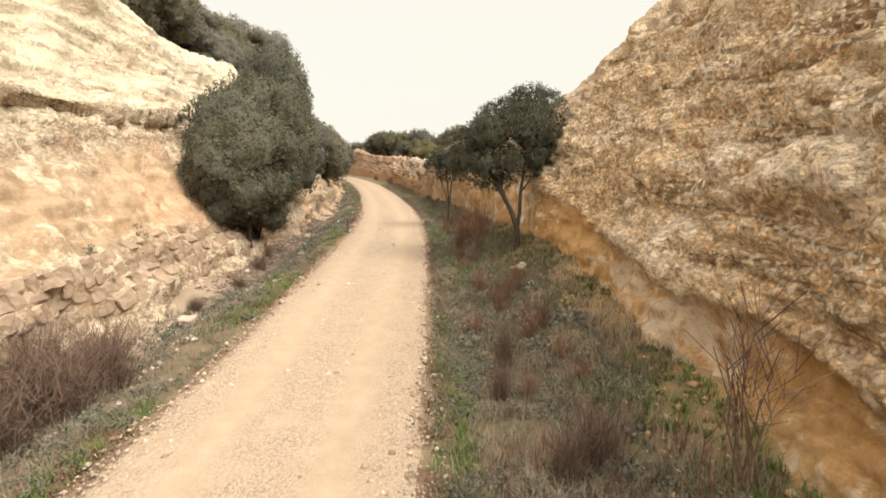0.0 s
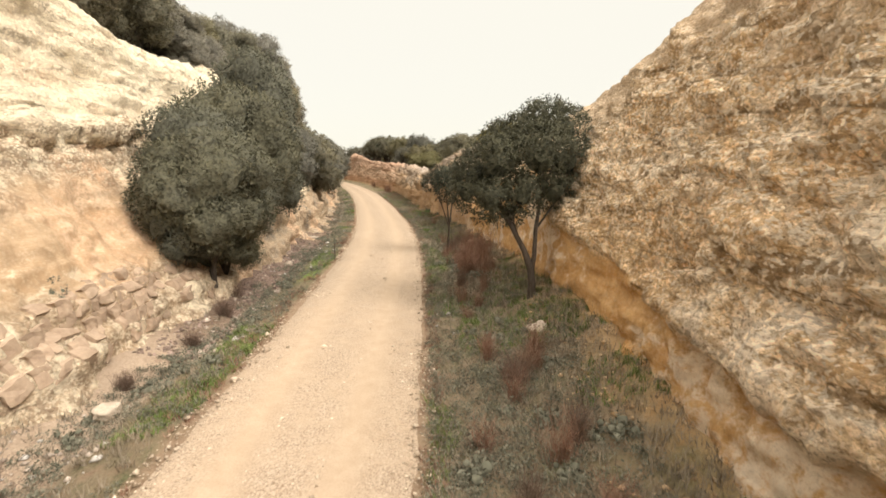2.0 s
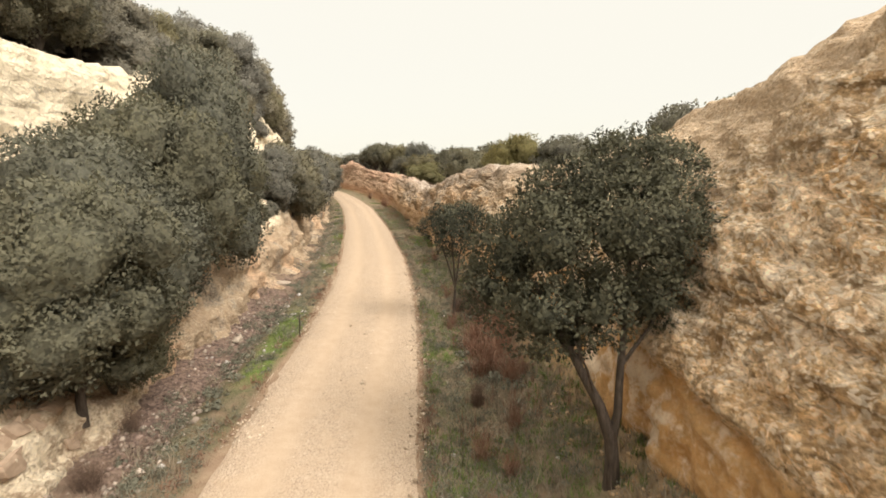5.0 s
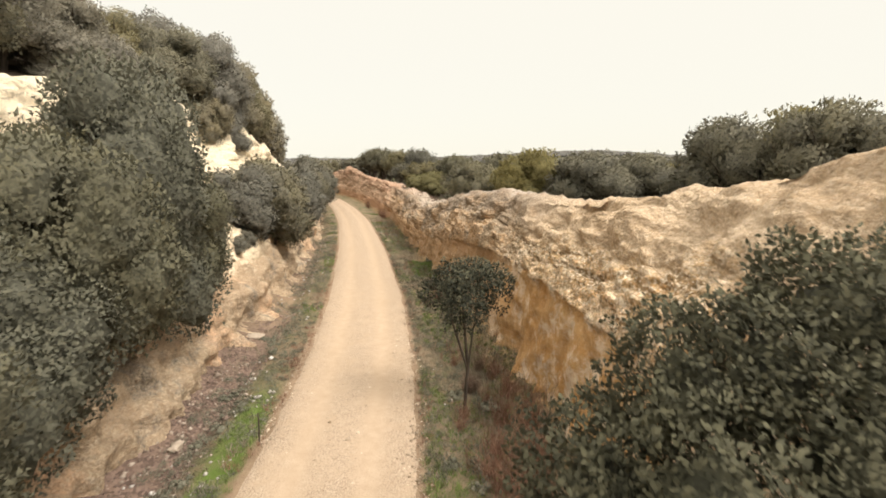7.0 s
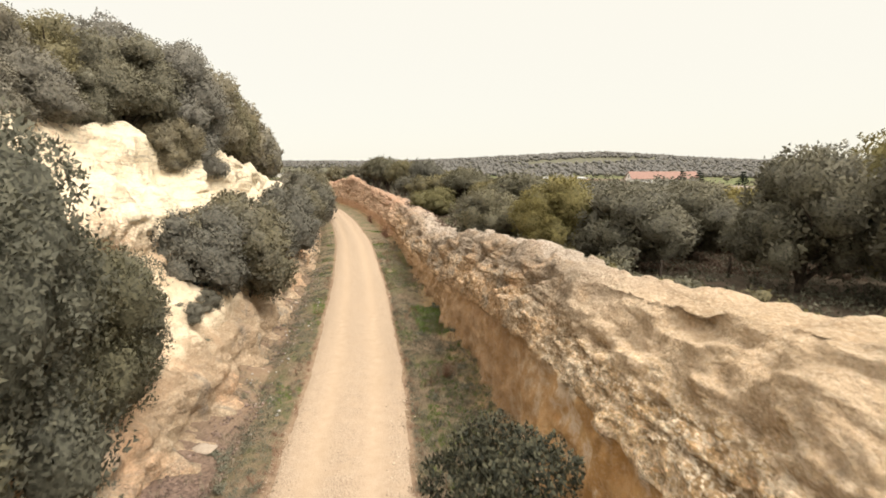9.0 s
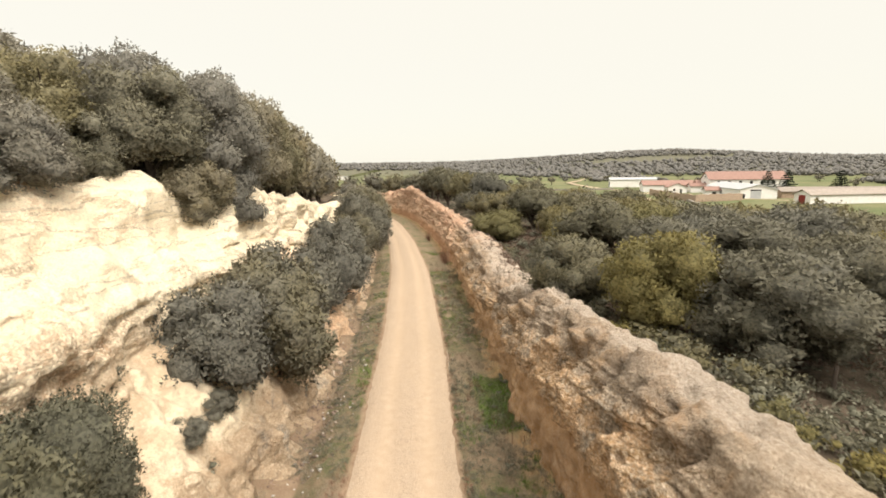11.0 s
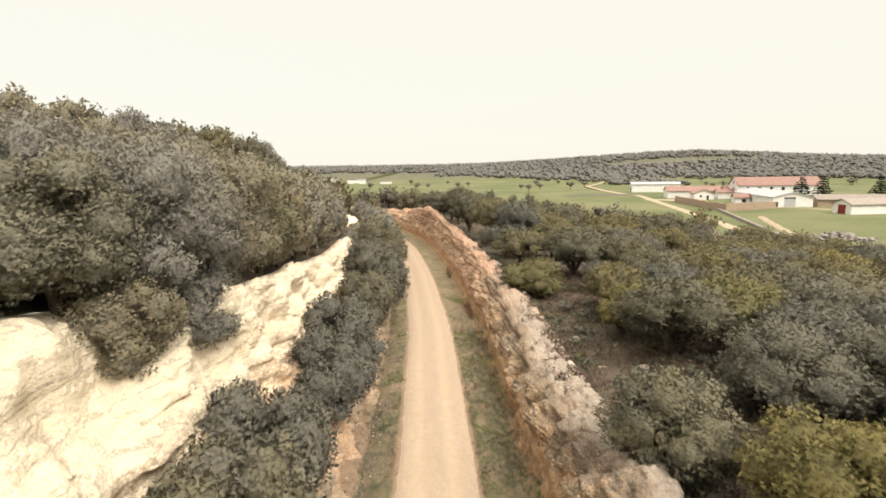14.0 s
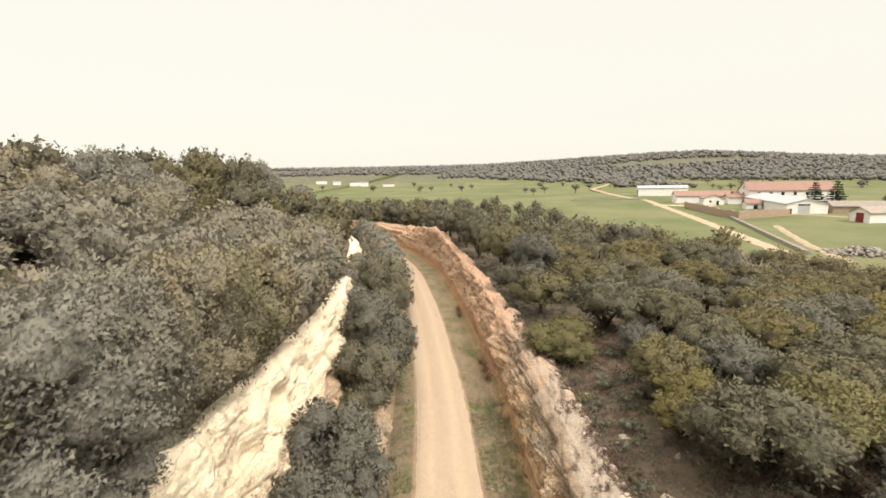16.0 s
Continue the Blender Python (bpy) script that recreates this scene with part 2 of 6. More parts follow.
    joint = s.math("MULTIPLY", s.ramp(s.cells(11, "DISTANCE_TO_EDGE", vec=bent), (0.0, 0.6), (0.075, 0.0)), s.math("MULTIPLY", stony, s.ramp(mid, (0.38, 0.9), (0.55, 0.0))))
    tone = s.ramp(s.cells(11, out="Color", vec=bent), (0.15, 0.74), (0.5, 1.0), (0.85, 1.36))
    colour = s.mix(s.math("MULTIPLY", stony, 0.9 * dirt), colour, s.mix(1.0, colour, tone, "MULTIPLY"))
    colour = s.mix(s.math("MULTIPLY", joint, dirt), colour, tuple(c * 0.42 for c in stone))
    h = s.math("MULTIPLY", s.math("ADD", s.math("MULTIPLY", s.cells(5.5), -1.2), s.math("ADD", s.math("MULTIPLY", s.cells(13), -0.8), s.math("MULTIPLY", s.cells(30), -0.4))), pebbly)
    h = s.math("ADD", h, s.math("MULTIPLY", joint, -0.35))
    h = s.math("ADD", h, s.math("ADD", s.math("MULTIPLY", strata, 1.2), s.math("ADD", s.math("MULTIPLY", fine, 1.0), s.math("MULTIPLY", grit, 0.25))))
    return s.done(colour, h, 0.08, 0.85)


def leaf_material(name, dark, light, warm, rough=0.6, tint="", through=0.3, tip_mix=0.15):
    """Foliage: every leaf its own shade, leaf-sized mottling, warmer clumps and trees, and some light passing through."""
    s = Shader(name, rough, 0.1)
    info = s.attr(tint) if tint else s.node("ShaderNodeObjectInfo").outputs["Random"]
    isle = s.node("ShaderNodeNewGeometry").outputs["Random Per Island"]
    mottle = s.noise(17, 4, 0.8)
    leaf = s.mix(s.math("ADD", s.math("MULTIPLY", isle, 0.4), s.math("MULTIPLY", s.ramp(mottle, (0.3, 0.1), (0.7, 0.9)), 0.6)), dark, light)
    clump = s.noise(0.9, 4, 0.65)
    leaf = s.mix(s.math("MULTIPLY", s.ramp(clump, (0.3, 0.2), (0.65, 0.95)), s.ramp(info, (0.2, 0.05), (0.95, 1.0))), leaf, warm)
    # leaves are paler towards the sprig ends, most where they face up
    leaf = s.mix(s.math("MULTIPLY", s.attr("tip_pale"), tip_mix), leaf, warm)
    # close-set leaves under the outer sprigs: a tone for each small leaf, mostly darker
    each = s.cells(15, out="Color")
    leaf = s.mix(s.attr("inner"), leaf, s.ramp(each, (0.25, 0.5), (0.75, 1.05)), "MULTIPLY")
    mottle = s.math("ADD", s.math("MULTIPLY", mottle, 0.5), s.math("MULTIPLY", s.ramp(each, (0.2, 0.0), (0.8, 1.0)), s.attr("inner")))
    mat = s.done(leaf, mottle, 0.06, 0.5)
    glow = s.node("ShaderNodeBsdfTranslucent")
    s.link(leaf, glow.inputs["Color"])
    both = s.node("ShaderNodeMixShader")
    both.inputs[0].default_value = through
    s.link(s.bsdf.outputs[0], both.inputs[1])
    s.link(glow.outputs[0], both.inputs[2])
    s.link(both.outputs[0], s.tree.nodes["Material Output"].inputs["Surface"])
    return mat


def bark_material():
    s = Shader("bark", 0.95, 0.1)
    s.local()
    n = s.noise(6, 6, 0.7, s.stretch(3, 3, 0.5))
    return s.done(s.ramp(n, (0.3, (0.035, 0.028, 0.022)), (0.7, (0.12, 0.095, 0.075))), n, 0.05, 1.0)


def plain_material(name, a, b, scale=3.0, rough=0.9, bump=0.02):
    s = Shader(name, rough, 0.2)
    n = s.noise(scale, 6, 0.7)
    r = s.node("ShaderNodeObjectInfo").outputs["Random"]
    c = s.mix(s.ramp(n, (0.3, 0.0), (0.7, 1.0)), a, b)
    c = s.mix(s.math("MULTIPLY", r, 0.35), c, tuple(x * 0.6 for x in a))
    return s.done(c, n, bump, 0.6)


def island_material(name, a, b, rough=0.9):
    """For loose stuff: each blade or stone takes its own shade between a and b."""
    s = Shader(name, rough, 0.15)
    isle = s.node("ShaderNodeNewGeometry").outputs["Random Per Island"]
    c = s.mix(isle, a, b)
    return s.done(s.mix(s.ramp(s.noise(0.7, 3), (0.4, 0.0), (0.7, 0.5)), c, tuple(x * 0.6 for x in a)))


ROAD = road_material()
GROUND = ground_material()
CLIFF_E = cliff_material("cliff_east_rock", (0.60, 0.325, 0.115), (0.70, 0.445, 0.205), (0.455, 0.29, 0.145), (0.86, 0.63, 0.375), (0.88, 0.75, 0.57), (0.40, 0.215, 0.13), 1.0, (0.545, 0.41, 0.28))
CLIFF_W = cliff_material("cliff_west_rock", (0.515, 0.345, 0.20), (0.66, 0.48, 0.315), (0.33, 0.235, 0.155), (0.50, 0.375, 0.255), (0.93, 0.80, 0.585), (0.58, 0.34, 0.19), 0.35)
LEAF_NEAR = leaf_material("oak_leaf_dark", (0.016, 0.018, 0.014), (0.062, 0.066, 0.048), (0.125, 0.118, 0.072), 0.55, tip_mix=0.8)
LEAF = leaf_material("oak_leaf", (0.130, 0.124, 0.101), (0.212, 0.203, 0.167), (0.190, 0.165, 0.092))
LEAF_BANK = leaf_material("oak_leaf_bank", (0.094, 0.094, 0.071), (0.178, 0.174, 0.131), (0.192, 0.170, 0.086))
# west hill leaves, with a milky veil painted in as paler, greyer colour
LEAF_SLOPE_VEIL = leaf_material("oak_leaf_slope_veil", (0.182, 0.172, 0.143), (0.264, 0.251, 0.212), (0.28, 0.235, 0.136))
LEAF_SUNNY = leaf_material("oak_leaf_sunny", (0.150, 0.140, 0.100), (0.245, 0.230, 0.169), (0.265, 0.222, 0.096))
LEAF_OLIVE = leaf_material("oak_leaf_olive", (0.104, 0.098, 0.068), (0.175, 0.163, 0.112), (0.197, 0.163, 0.066))
LEAF_DUSK = leaf_material("oak_leaf_dusky", (0.112, 0.108, 0.087), (0.182, 0.175, 0.144), (0.200, 0.178, 0.104))
LEAF_GOLD = leaf_material("oak_leaf_golden", (0.115, 0.105, 0.052), (0.215, 0.195, 0.093), (0.255, 0.205, 0.065))
LEAF_WOOD = leaf_material("wood_leaf", (0.100, 0.094, 0.071), (0.166, 0.154, 0.116), (0.187, 0.156, 0.068), tint="tint")
# far hill leaves: base colour lifted and greyed to carry the distance haze
LEAF_HILL_HAZE = leaf_material("hill_leaf_haze", (0.130, 0.126, 0.116), (0.205, 0.198, 0.183), (0.200, 0.184, 0.153), tint="tint")
CONIFER = leaf_material("conifer_needles", (0.012, 0.018, 0.012), (0.035, 0.045, 0.030), (0.03, 0.035, 0.02))
BARK = bark_material()
STONE = plain_material("wall_stone", (0.27, 0.19, 0.13), (0.46, 0.35, 0.25), 5, 0.95, 0.05)
PALE_ROCK = plain_material("pale_rock", (0.33, 0.265, 0.20), (0.53, 0.45, 0.355), 7, 0.95, 0.02)
WHITEWASH = plain_material("whitewash", (0.70, 0.67, 0.62), (0.84, 0.82, 0.78), 0.6, 0.9, 0.01)
ROOF_TILE = plain_material("roof_tile", (0.215, 0.128, 0.102), (0.335, 0.215, 0.175), 0.8, 0.9, 0.02)
ROOF_WORN = plain_material("worn_roof_tile", (0.22, 0.185, 0.155), (0.34, 0.295, 0.25), 0.8, 0.9, 0.02)
ROOF_GREY = plain_material("roof_sheet", (0.36, 0.37, 0.37), (0.5, 0.5, 0.49), 0.5, 0.6, 0.01)
DARK = plain_material("dark_opening", (0.02, 0.02, 0.02), (0.05, 0.045, 0.04))
RED_DOOR = plain_material("red_door_paint", (0.17, 0.03, 0.025), (0.22, 0.045, 0.035))
FARM_STONE = plain_material("farm_wall_stone", (0.24, 0.17, 0.12), (0.45, 0.345, 0.25), 1.6)
DRY_STONE = plain_material("dry_stone", (0.17, 0.15, 0.125), (0.33, 0.295, 0.245), 1.5)
TRACK = plain_material("farm_track", (0.30, 0.23, 0.15), (0.42, 0.34, 0.24), 0.5)


# ---- numbers of the plan ----
def table(*pairs):
    ys, vs = [p[0] for p in pairs], [p[1] for p in pairs]
    fine = np.linspace(ys[0], ys[-1], 1200)
    raw = np.interp(fine, ys, vs)
    step = fine[1] - fine[0]
    k = max(1, int(3.0 / step))
    pad = np.pad(raw, k, mode="edge")
    smooth = np.convolve(pad, np.ones(2 * k + 1) / (2 * k + 1), mode="valid")
    return lambda y: np.interp(y, fine, smooth)


# the road's middle line: x along y
road_x = table((-60, -1.9), (0, -2.0), (8, -2.15), (16, -2.4), (24, -2.8), (30, -3.4), (36, -4.2), (43, -5.5), (50, -6.75), (60, -8.9), (70, -11.1),
               (80, -13.8), (90, -16.6), (100, -19.8), (110, -23.1), (120, -27.2), (130, -32.5), (140, -39.5), (155, -53), (170, -70), (200, -108), (240, -160), (330, -260))
# east cliff: foot, undercut, upper crest and the back edge of the spur behind it
e_foot_u = table((-20, 6.0), (4, 5.9), (8, 5.7), (11, 5.45), (16, 5.6), (25, 5.2), (34, 4.85), (42, 4.55), (50, 4.55), (62, 4.5), (73, 4.8), (110, 5.2), (150, 6))
e_foot_z = table((-20, 0.4), (4, 0.4), (8, 0.55), (11, 0.85), (15, 1.1), (20, 0.8), (25, 0.5), (35, 0.3), (45, 0.1), (60, 0.1), (150, 0.2))
e_lip_z = table((-20, 1.35), (4, 1.4), (8, 1.55), (11, 2.05), (15, 2.5), (19, 3.2), (25, 3.4), (34, 3.2), (45, 1.7), (60, 1.3), (150, 1.3))
e_mid_u = table((-20, 7.1), (8, 7.0), (12, 7.1), (18, 6.9), (23, 6.6), (30, 5.9), (40, 5.5), (47, 5.0), (56, 5.0), (65, 5.2), (80, 5.6), (150, 6.6), (260, 6.2))
e_mid_z = table((-20, 5.0), (12, 5.1), (18, 5.1), (23, 4.95), (30, 4.2), (40, 3.7), (47, 2.6), (56, 2.3), (65, 2.4), (100, 3), (150, 3.4))
e_top_u = table((-20, 9.2), (10, 8.9), (16, 8.7), (20, 8.3), (23, 7.9), (30, 6.5), (38, 6.3), (44, 6.3), (49, 5.6), (55, 5.6), (62, 5.9), (70, 6.2), (80, 6.3), (115, 6.5), (130, 7), (140, 9), (160, 11), (260, 6.3))
e_top_z = table((-20, 9.0), (8, 8.6), (13, 8.2), (18, 7.15), (21, 6.3), (25, 5.75), (30, 5.2), (36, 5.0), (40, 4.75), (45, 4.2), (49, 3.3), (53, 2.9), (60, 3.1), (72, 3.7), (90, 4.2), (108, 4.6), (120, 6.0), (128, 5.6), (140, 4.2), (175, 2.0))
e_back_u = table((-20, 16), (10, 15), (20, 13.5), (24, 11.0), (28, 8.3), (31, 7.8), (35, 7.4), (40, 7.0), (46, 7.0), (54, 6.9), (62, 7.4), (72, 7.4), (85, 7.4), (115, 7.8), (130, 8.6), (140, 10.5), (160, 12.5), (260, 6.5))
e_back_z = table((-20, 9.6), (10, 8.8), (16, 7.7), (20, 6.7), (24, 5.9), (30, 5.15), (36, 5.0), (40, 4.8), (47, 3.95), (53, 3.35), (62, 3.3), (75, 3.7), (110, 4.3), (122, 5.4), (140, 4.2), (175, 2.2))
# west side: ditch, stone bank, terrace, ledge and crest
w_foot_u = table((-20, -4.3), (10, -4.5), (20, -4.8), (28, -4.8), (38, -4.6), (50, -4.4), (150, -4.6))
w_bank_z = table((-20, 1.2), (8, 1.3), (18, 1.5), (28, 1.3), (38, 1.7), (50, 1.2), (150, 1.2))
w_terr_u = table((-20, -6.0), (15, -6.2), (25, -6.6), (35, -7.6), (45, -6.8), (60, -6.4), (150, -6.6), (260, -5.0))
w_terr_z = table((-20, 2.0), (15, 2.2), (25, 3.0), (35, 4.4), (45, 3.6), (60, 2.4), (150, 2.0))
w_ledge_u = table((-20, -7.6), (15, -7.7), (25, -8.0), (31, -7.3), (36, -8.2), (45, -7.7), (60, -7.6), (150, -8), (260, -5.2))
w_ledge_z = table((-20, 5.0), (15, 5.1), (25, 5.7), (31, 6.4), (36, 6.3), (45, 6.2), (60, 5.0), (80, 3.8), (150, 2.4))
w_top_u = table((-20, -10.5), (15, -10.0), (26, -9.6), (35, -11.4), (41, -10.6), (46, -8.4), (55, -8.4), (70, -8.6), (90, -9), (150, -10), (260, -5.4))
w_top_z = table((-20, 10.2), (15, 9.4), (26, 8.7), (35, 9.8), (41, 9.9), (46, 9.0), (55, 8.0), (70, 6.4), (85, 5.6), (110, 5), (150, 3), (200, 0.5))


def smooth01(a, b, x):
    t = np.clip((np.asarray(x, float) - a) / (b - a), 0, 1)
    return t * t * (3 - 2 * t)


VALLEY = -7.5      # the plain round the farm


def afar(x, y):
    """Spread the plan of the farm and the plain out to its true distance."""
    return 1.25 * x + 1.2, 1.25 * y - 9.2


def land_far(x, y):
    """Far country: pasture below the cut, wooded hills behind it."""
    d = np.hypot(x, y)
    az = np.arctan2(x, np.maximum(y, 1e-3))
    hill = 55 * smooth01(590, 1350, d) * (0.55 + 0.42 * smooth01(-0.15, 0.35, az) - 0.45 * smooth01(0.27, 0.6, az))
    return VALLEY + hill + 2.5 * np.sin(x * 0.0048 + 1) * np.cos(y * 0.004) * smooth01(310, 625, d)


def land_east(u, y):
    x = road_x(y) + u
    near = 3.3 + 1.3 * smooth01(30, 10, y) - 10.8 * smooth01(10, 125, u) - 1.9 * smooth01(55, 95, y) * smooth01(15, 34, u) * smooth01(90, 45, u)
    near = near * smooth01(330, 150, y) + VALLEY * (1 - smooth01(330, 150, y))
    k = smooth01(110, 240, np.hypot(u, np.maximum(y - 120, 0)))
    return near * (1 - k) + land_far(x, y) * k


def land_west(u, y):
    x = road_x(y) + u
    top = w_top_z(y) + (4.7 + 3.6 * smooth01(46, 72, y)) * smooth01(-8.5, -28, u) * smooth01(185, 95, y) + 2.5 * smooth01(-30, -90, u) * smooth01(160, 60, y)
    k = np.maximum(smooth01(150, 260, y), smooth01(-120, -320, u))
    return top * (1 - k) + land_far(x, y) * k


def ground_z(x, y):
    """Height of the land outside the cut, for standing trees on it."""
    u = x - float(road_x(y))
    if u > 0:
        b = float(e_back_u(y))
        if u < b + 1.5:
            return float(e_back_z(y)) - (0.8 if u > b else 0)
        k = smooth01(b + 1.5, b + 6, u)
        return float((e_back_z(y) - 0.9) * (1 - k) + land_east(u, y) * k)
    return float(land_west(u, y))


# ---- numeric noise for relief ----
def lattice(ix, iy, iz):
    h = (ix * 374761393 + iy * 668265263 + iz * 2147483647 + 1013904223) & 0xFFFFFFFF
    h = ((h ^ (h >> 13)) * 1274126177) & 0xFFFFFFFF
    return ((h ^ (h >> 16)) & 0xFFFF) / 65535.0


def vnoise(p):
    i = np.floor(p).astype(np.int64)
    f = p - i
    f = f * f * (3 - 2 * f)
    out = np.zeros(len(p))
    for dx in (0, 1):
        for dy in (0, 1):
            for dz in (0, 1):
                w = (f[:, 0] if dx else 1 - f[:, 0]) * (f[:, 1] if dy else 1 - f[:, 1]) * (f[:, 2] if dz else 1 - f[:, 2])
                out += w * lattice(i[:, 0] + dx, i[:, 1] + dy, i[:, 2] + dz)
    return out * 2 - 1


def fbm(p, octaves=4, gain=0.5):
    out, a = np.zeros(len(p)), 1.0
    for k in range(octaves):
        out += a * vnoise(p * 2 ** k + 17.3 * k)
        a *= gain
    return out


def cobbles(p):
    """0 between stones, towards 1 on top of them."""
    i = np.floor(p).astype(np.int64)
    best = np.full(len(p), 9.0)
    for dx in (-1, 0, 1):
        for dy in (-1, 0, 1):
            for dz in (-1, 0, 1):
                c = i + (dx, dy, dz)
                q = c + np.stack([lattice(c[:, 0] + 7 * k, c[:, 1] + 31 * k, c[:, 2] + 3 * k) for k in (1, 2, 3)], 1)
                best = np.minimum(best, ((p - q) ** 2).sum(1))
    return np.clip(1 - np.sqrt(best), 0, 1)


# ---- mesh helpers ----
def mesh_np(name, verts, faces, material, attrs=None, smooth=False, normals=None):
    me = bpy.data.meshes.new(name)
    faces = np.asarray(faces)
    me.vertices.add(len(verts))
    me.vertices.foreach_set("co", np.asarray(verts, np.float32).ravel())
    n, k = faces.shape
    me.loops.add(n * k)
    me.loops.foreach_set("vertex_index", faces.ravel().astype(np.int32))
    me.polygons.add(n)
    me.polygons.foreach_set("loop_start", (np.arange(n) * k).astype(np.int32))
    me.update(calc_edges=True)
    me.materials.append(material)
    if smooth:
        me.polygons.foreach_set("use_smooth", np.ones(n, bool))
    for key, vals in (attrs or {}).items():
        a = me.attributes.new(key, "FLOAT", "POINT")
        a.data.foreach_set("value", np.asarray(vals, np.float32))
    me.validate()
    if normals is not None:
        me.polygons.foreach_set("use_smooth", np.ones(len(me.polygons), bool))
        me.normals_split_custom_set_from_vertices(np.asarray(normals, float).tolist())
    return me


def grid_faces(rows, cols):
    i = np.arange(rows - 1)[:, None] * cols + np.arange(cols - 1)[None, :]
    i = i.ravel()
    return np.stack([i, i + 1, i + cols + 1, i + cols], 1)


def part(name, mesh, parent, label=""):
    ob = new(name, mesh)
    ob.parent = parent
    if label:
        tagged(ob, label)
    return ob


# ---- the land: one grid of cross-sections along the road ----
ROWS_Y = np.concatenate([np.array([-900, -500, -300, -180, -110, -70, -45, -30]), np.arange(-20, -4, 0.8), np.arange(-4, 34, 0.09), np.arange(34, 58, 0.13), np.arange(58, 140, 0.4), np.arange(140, 240, 4.0),
                         240 * 1.07 ** np.arange(0, 37)])
FAR_W = np.array([1600, 1100, 800, 600, 450, 340, 260, 200, 160, 130, 105, 85, 68, 54, 43, 34, 27, 21, 16, 12, 9, 7, 5, 3.5, 2, 1])
FAR_E = np.array([1, 2, 3, 4.5, 6, 8, 10, 13, 16, 20, 25, 31, 38, 47, 58, 72, 88, 105, 125, 150, 180, 215, 260, 310, 370, 450, 550, 680, 850, 1100, 1500, 2000])


def section(points, counts):
    """Points (u, z), each an array along the rows, joined by straight runs with so many steps; gives u, z grids."""
    us, zs = [], []
    for (u0, z0), (u1, z1), n in zip(points, points[1:], counts):
        for k in range(n):
            us.append(u0 + (u1 - u0) * k / n)
            zs.append(z0 + (z1 - z0) * k / n)
    us.append(points[-1][0])
    zs.append(points[-1][1])
    return np.stack(us, 1), np.stack(zs, 1)


Y = ROWS_Y
ONE = np.ones_like(Y)
far_fade = smooth01(330, 150, Y)            # the cut dies out far off


def low(z):
    """Bring a height of the cut down to the plain where the cut has ended."""
    return z * far_fade + VALLEY * (1 - far_fade)


def make_sheet(u, z):
    x = road_x(Y)[:, None] + u
    yy = np.repeat(Y[:, None], u.shape[1], 1)
    co = np.stack([x.ravel(), yy.ravel(), z.ravel()], 1)
    return co, grid_faces(*u.shape)


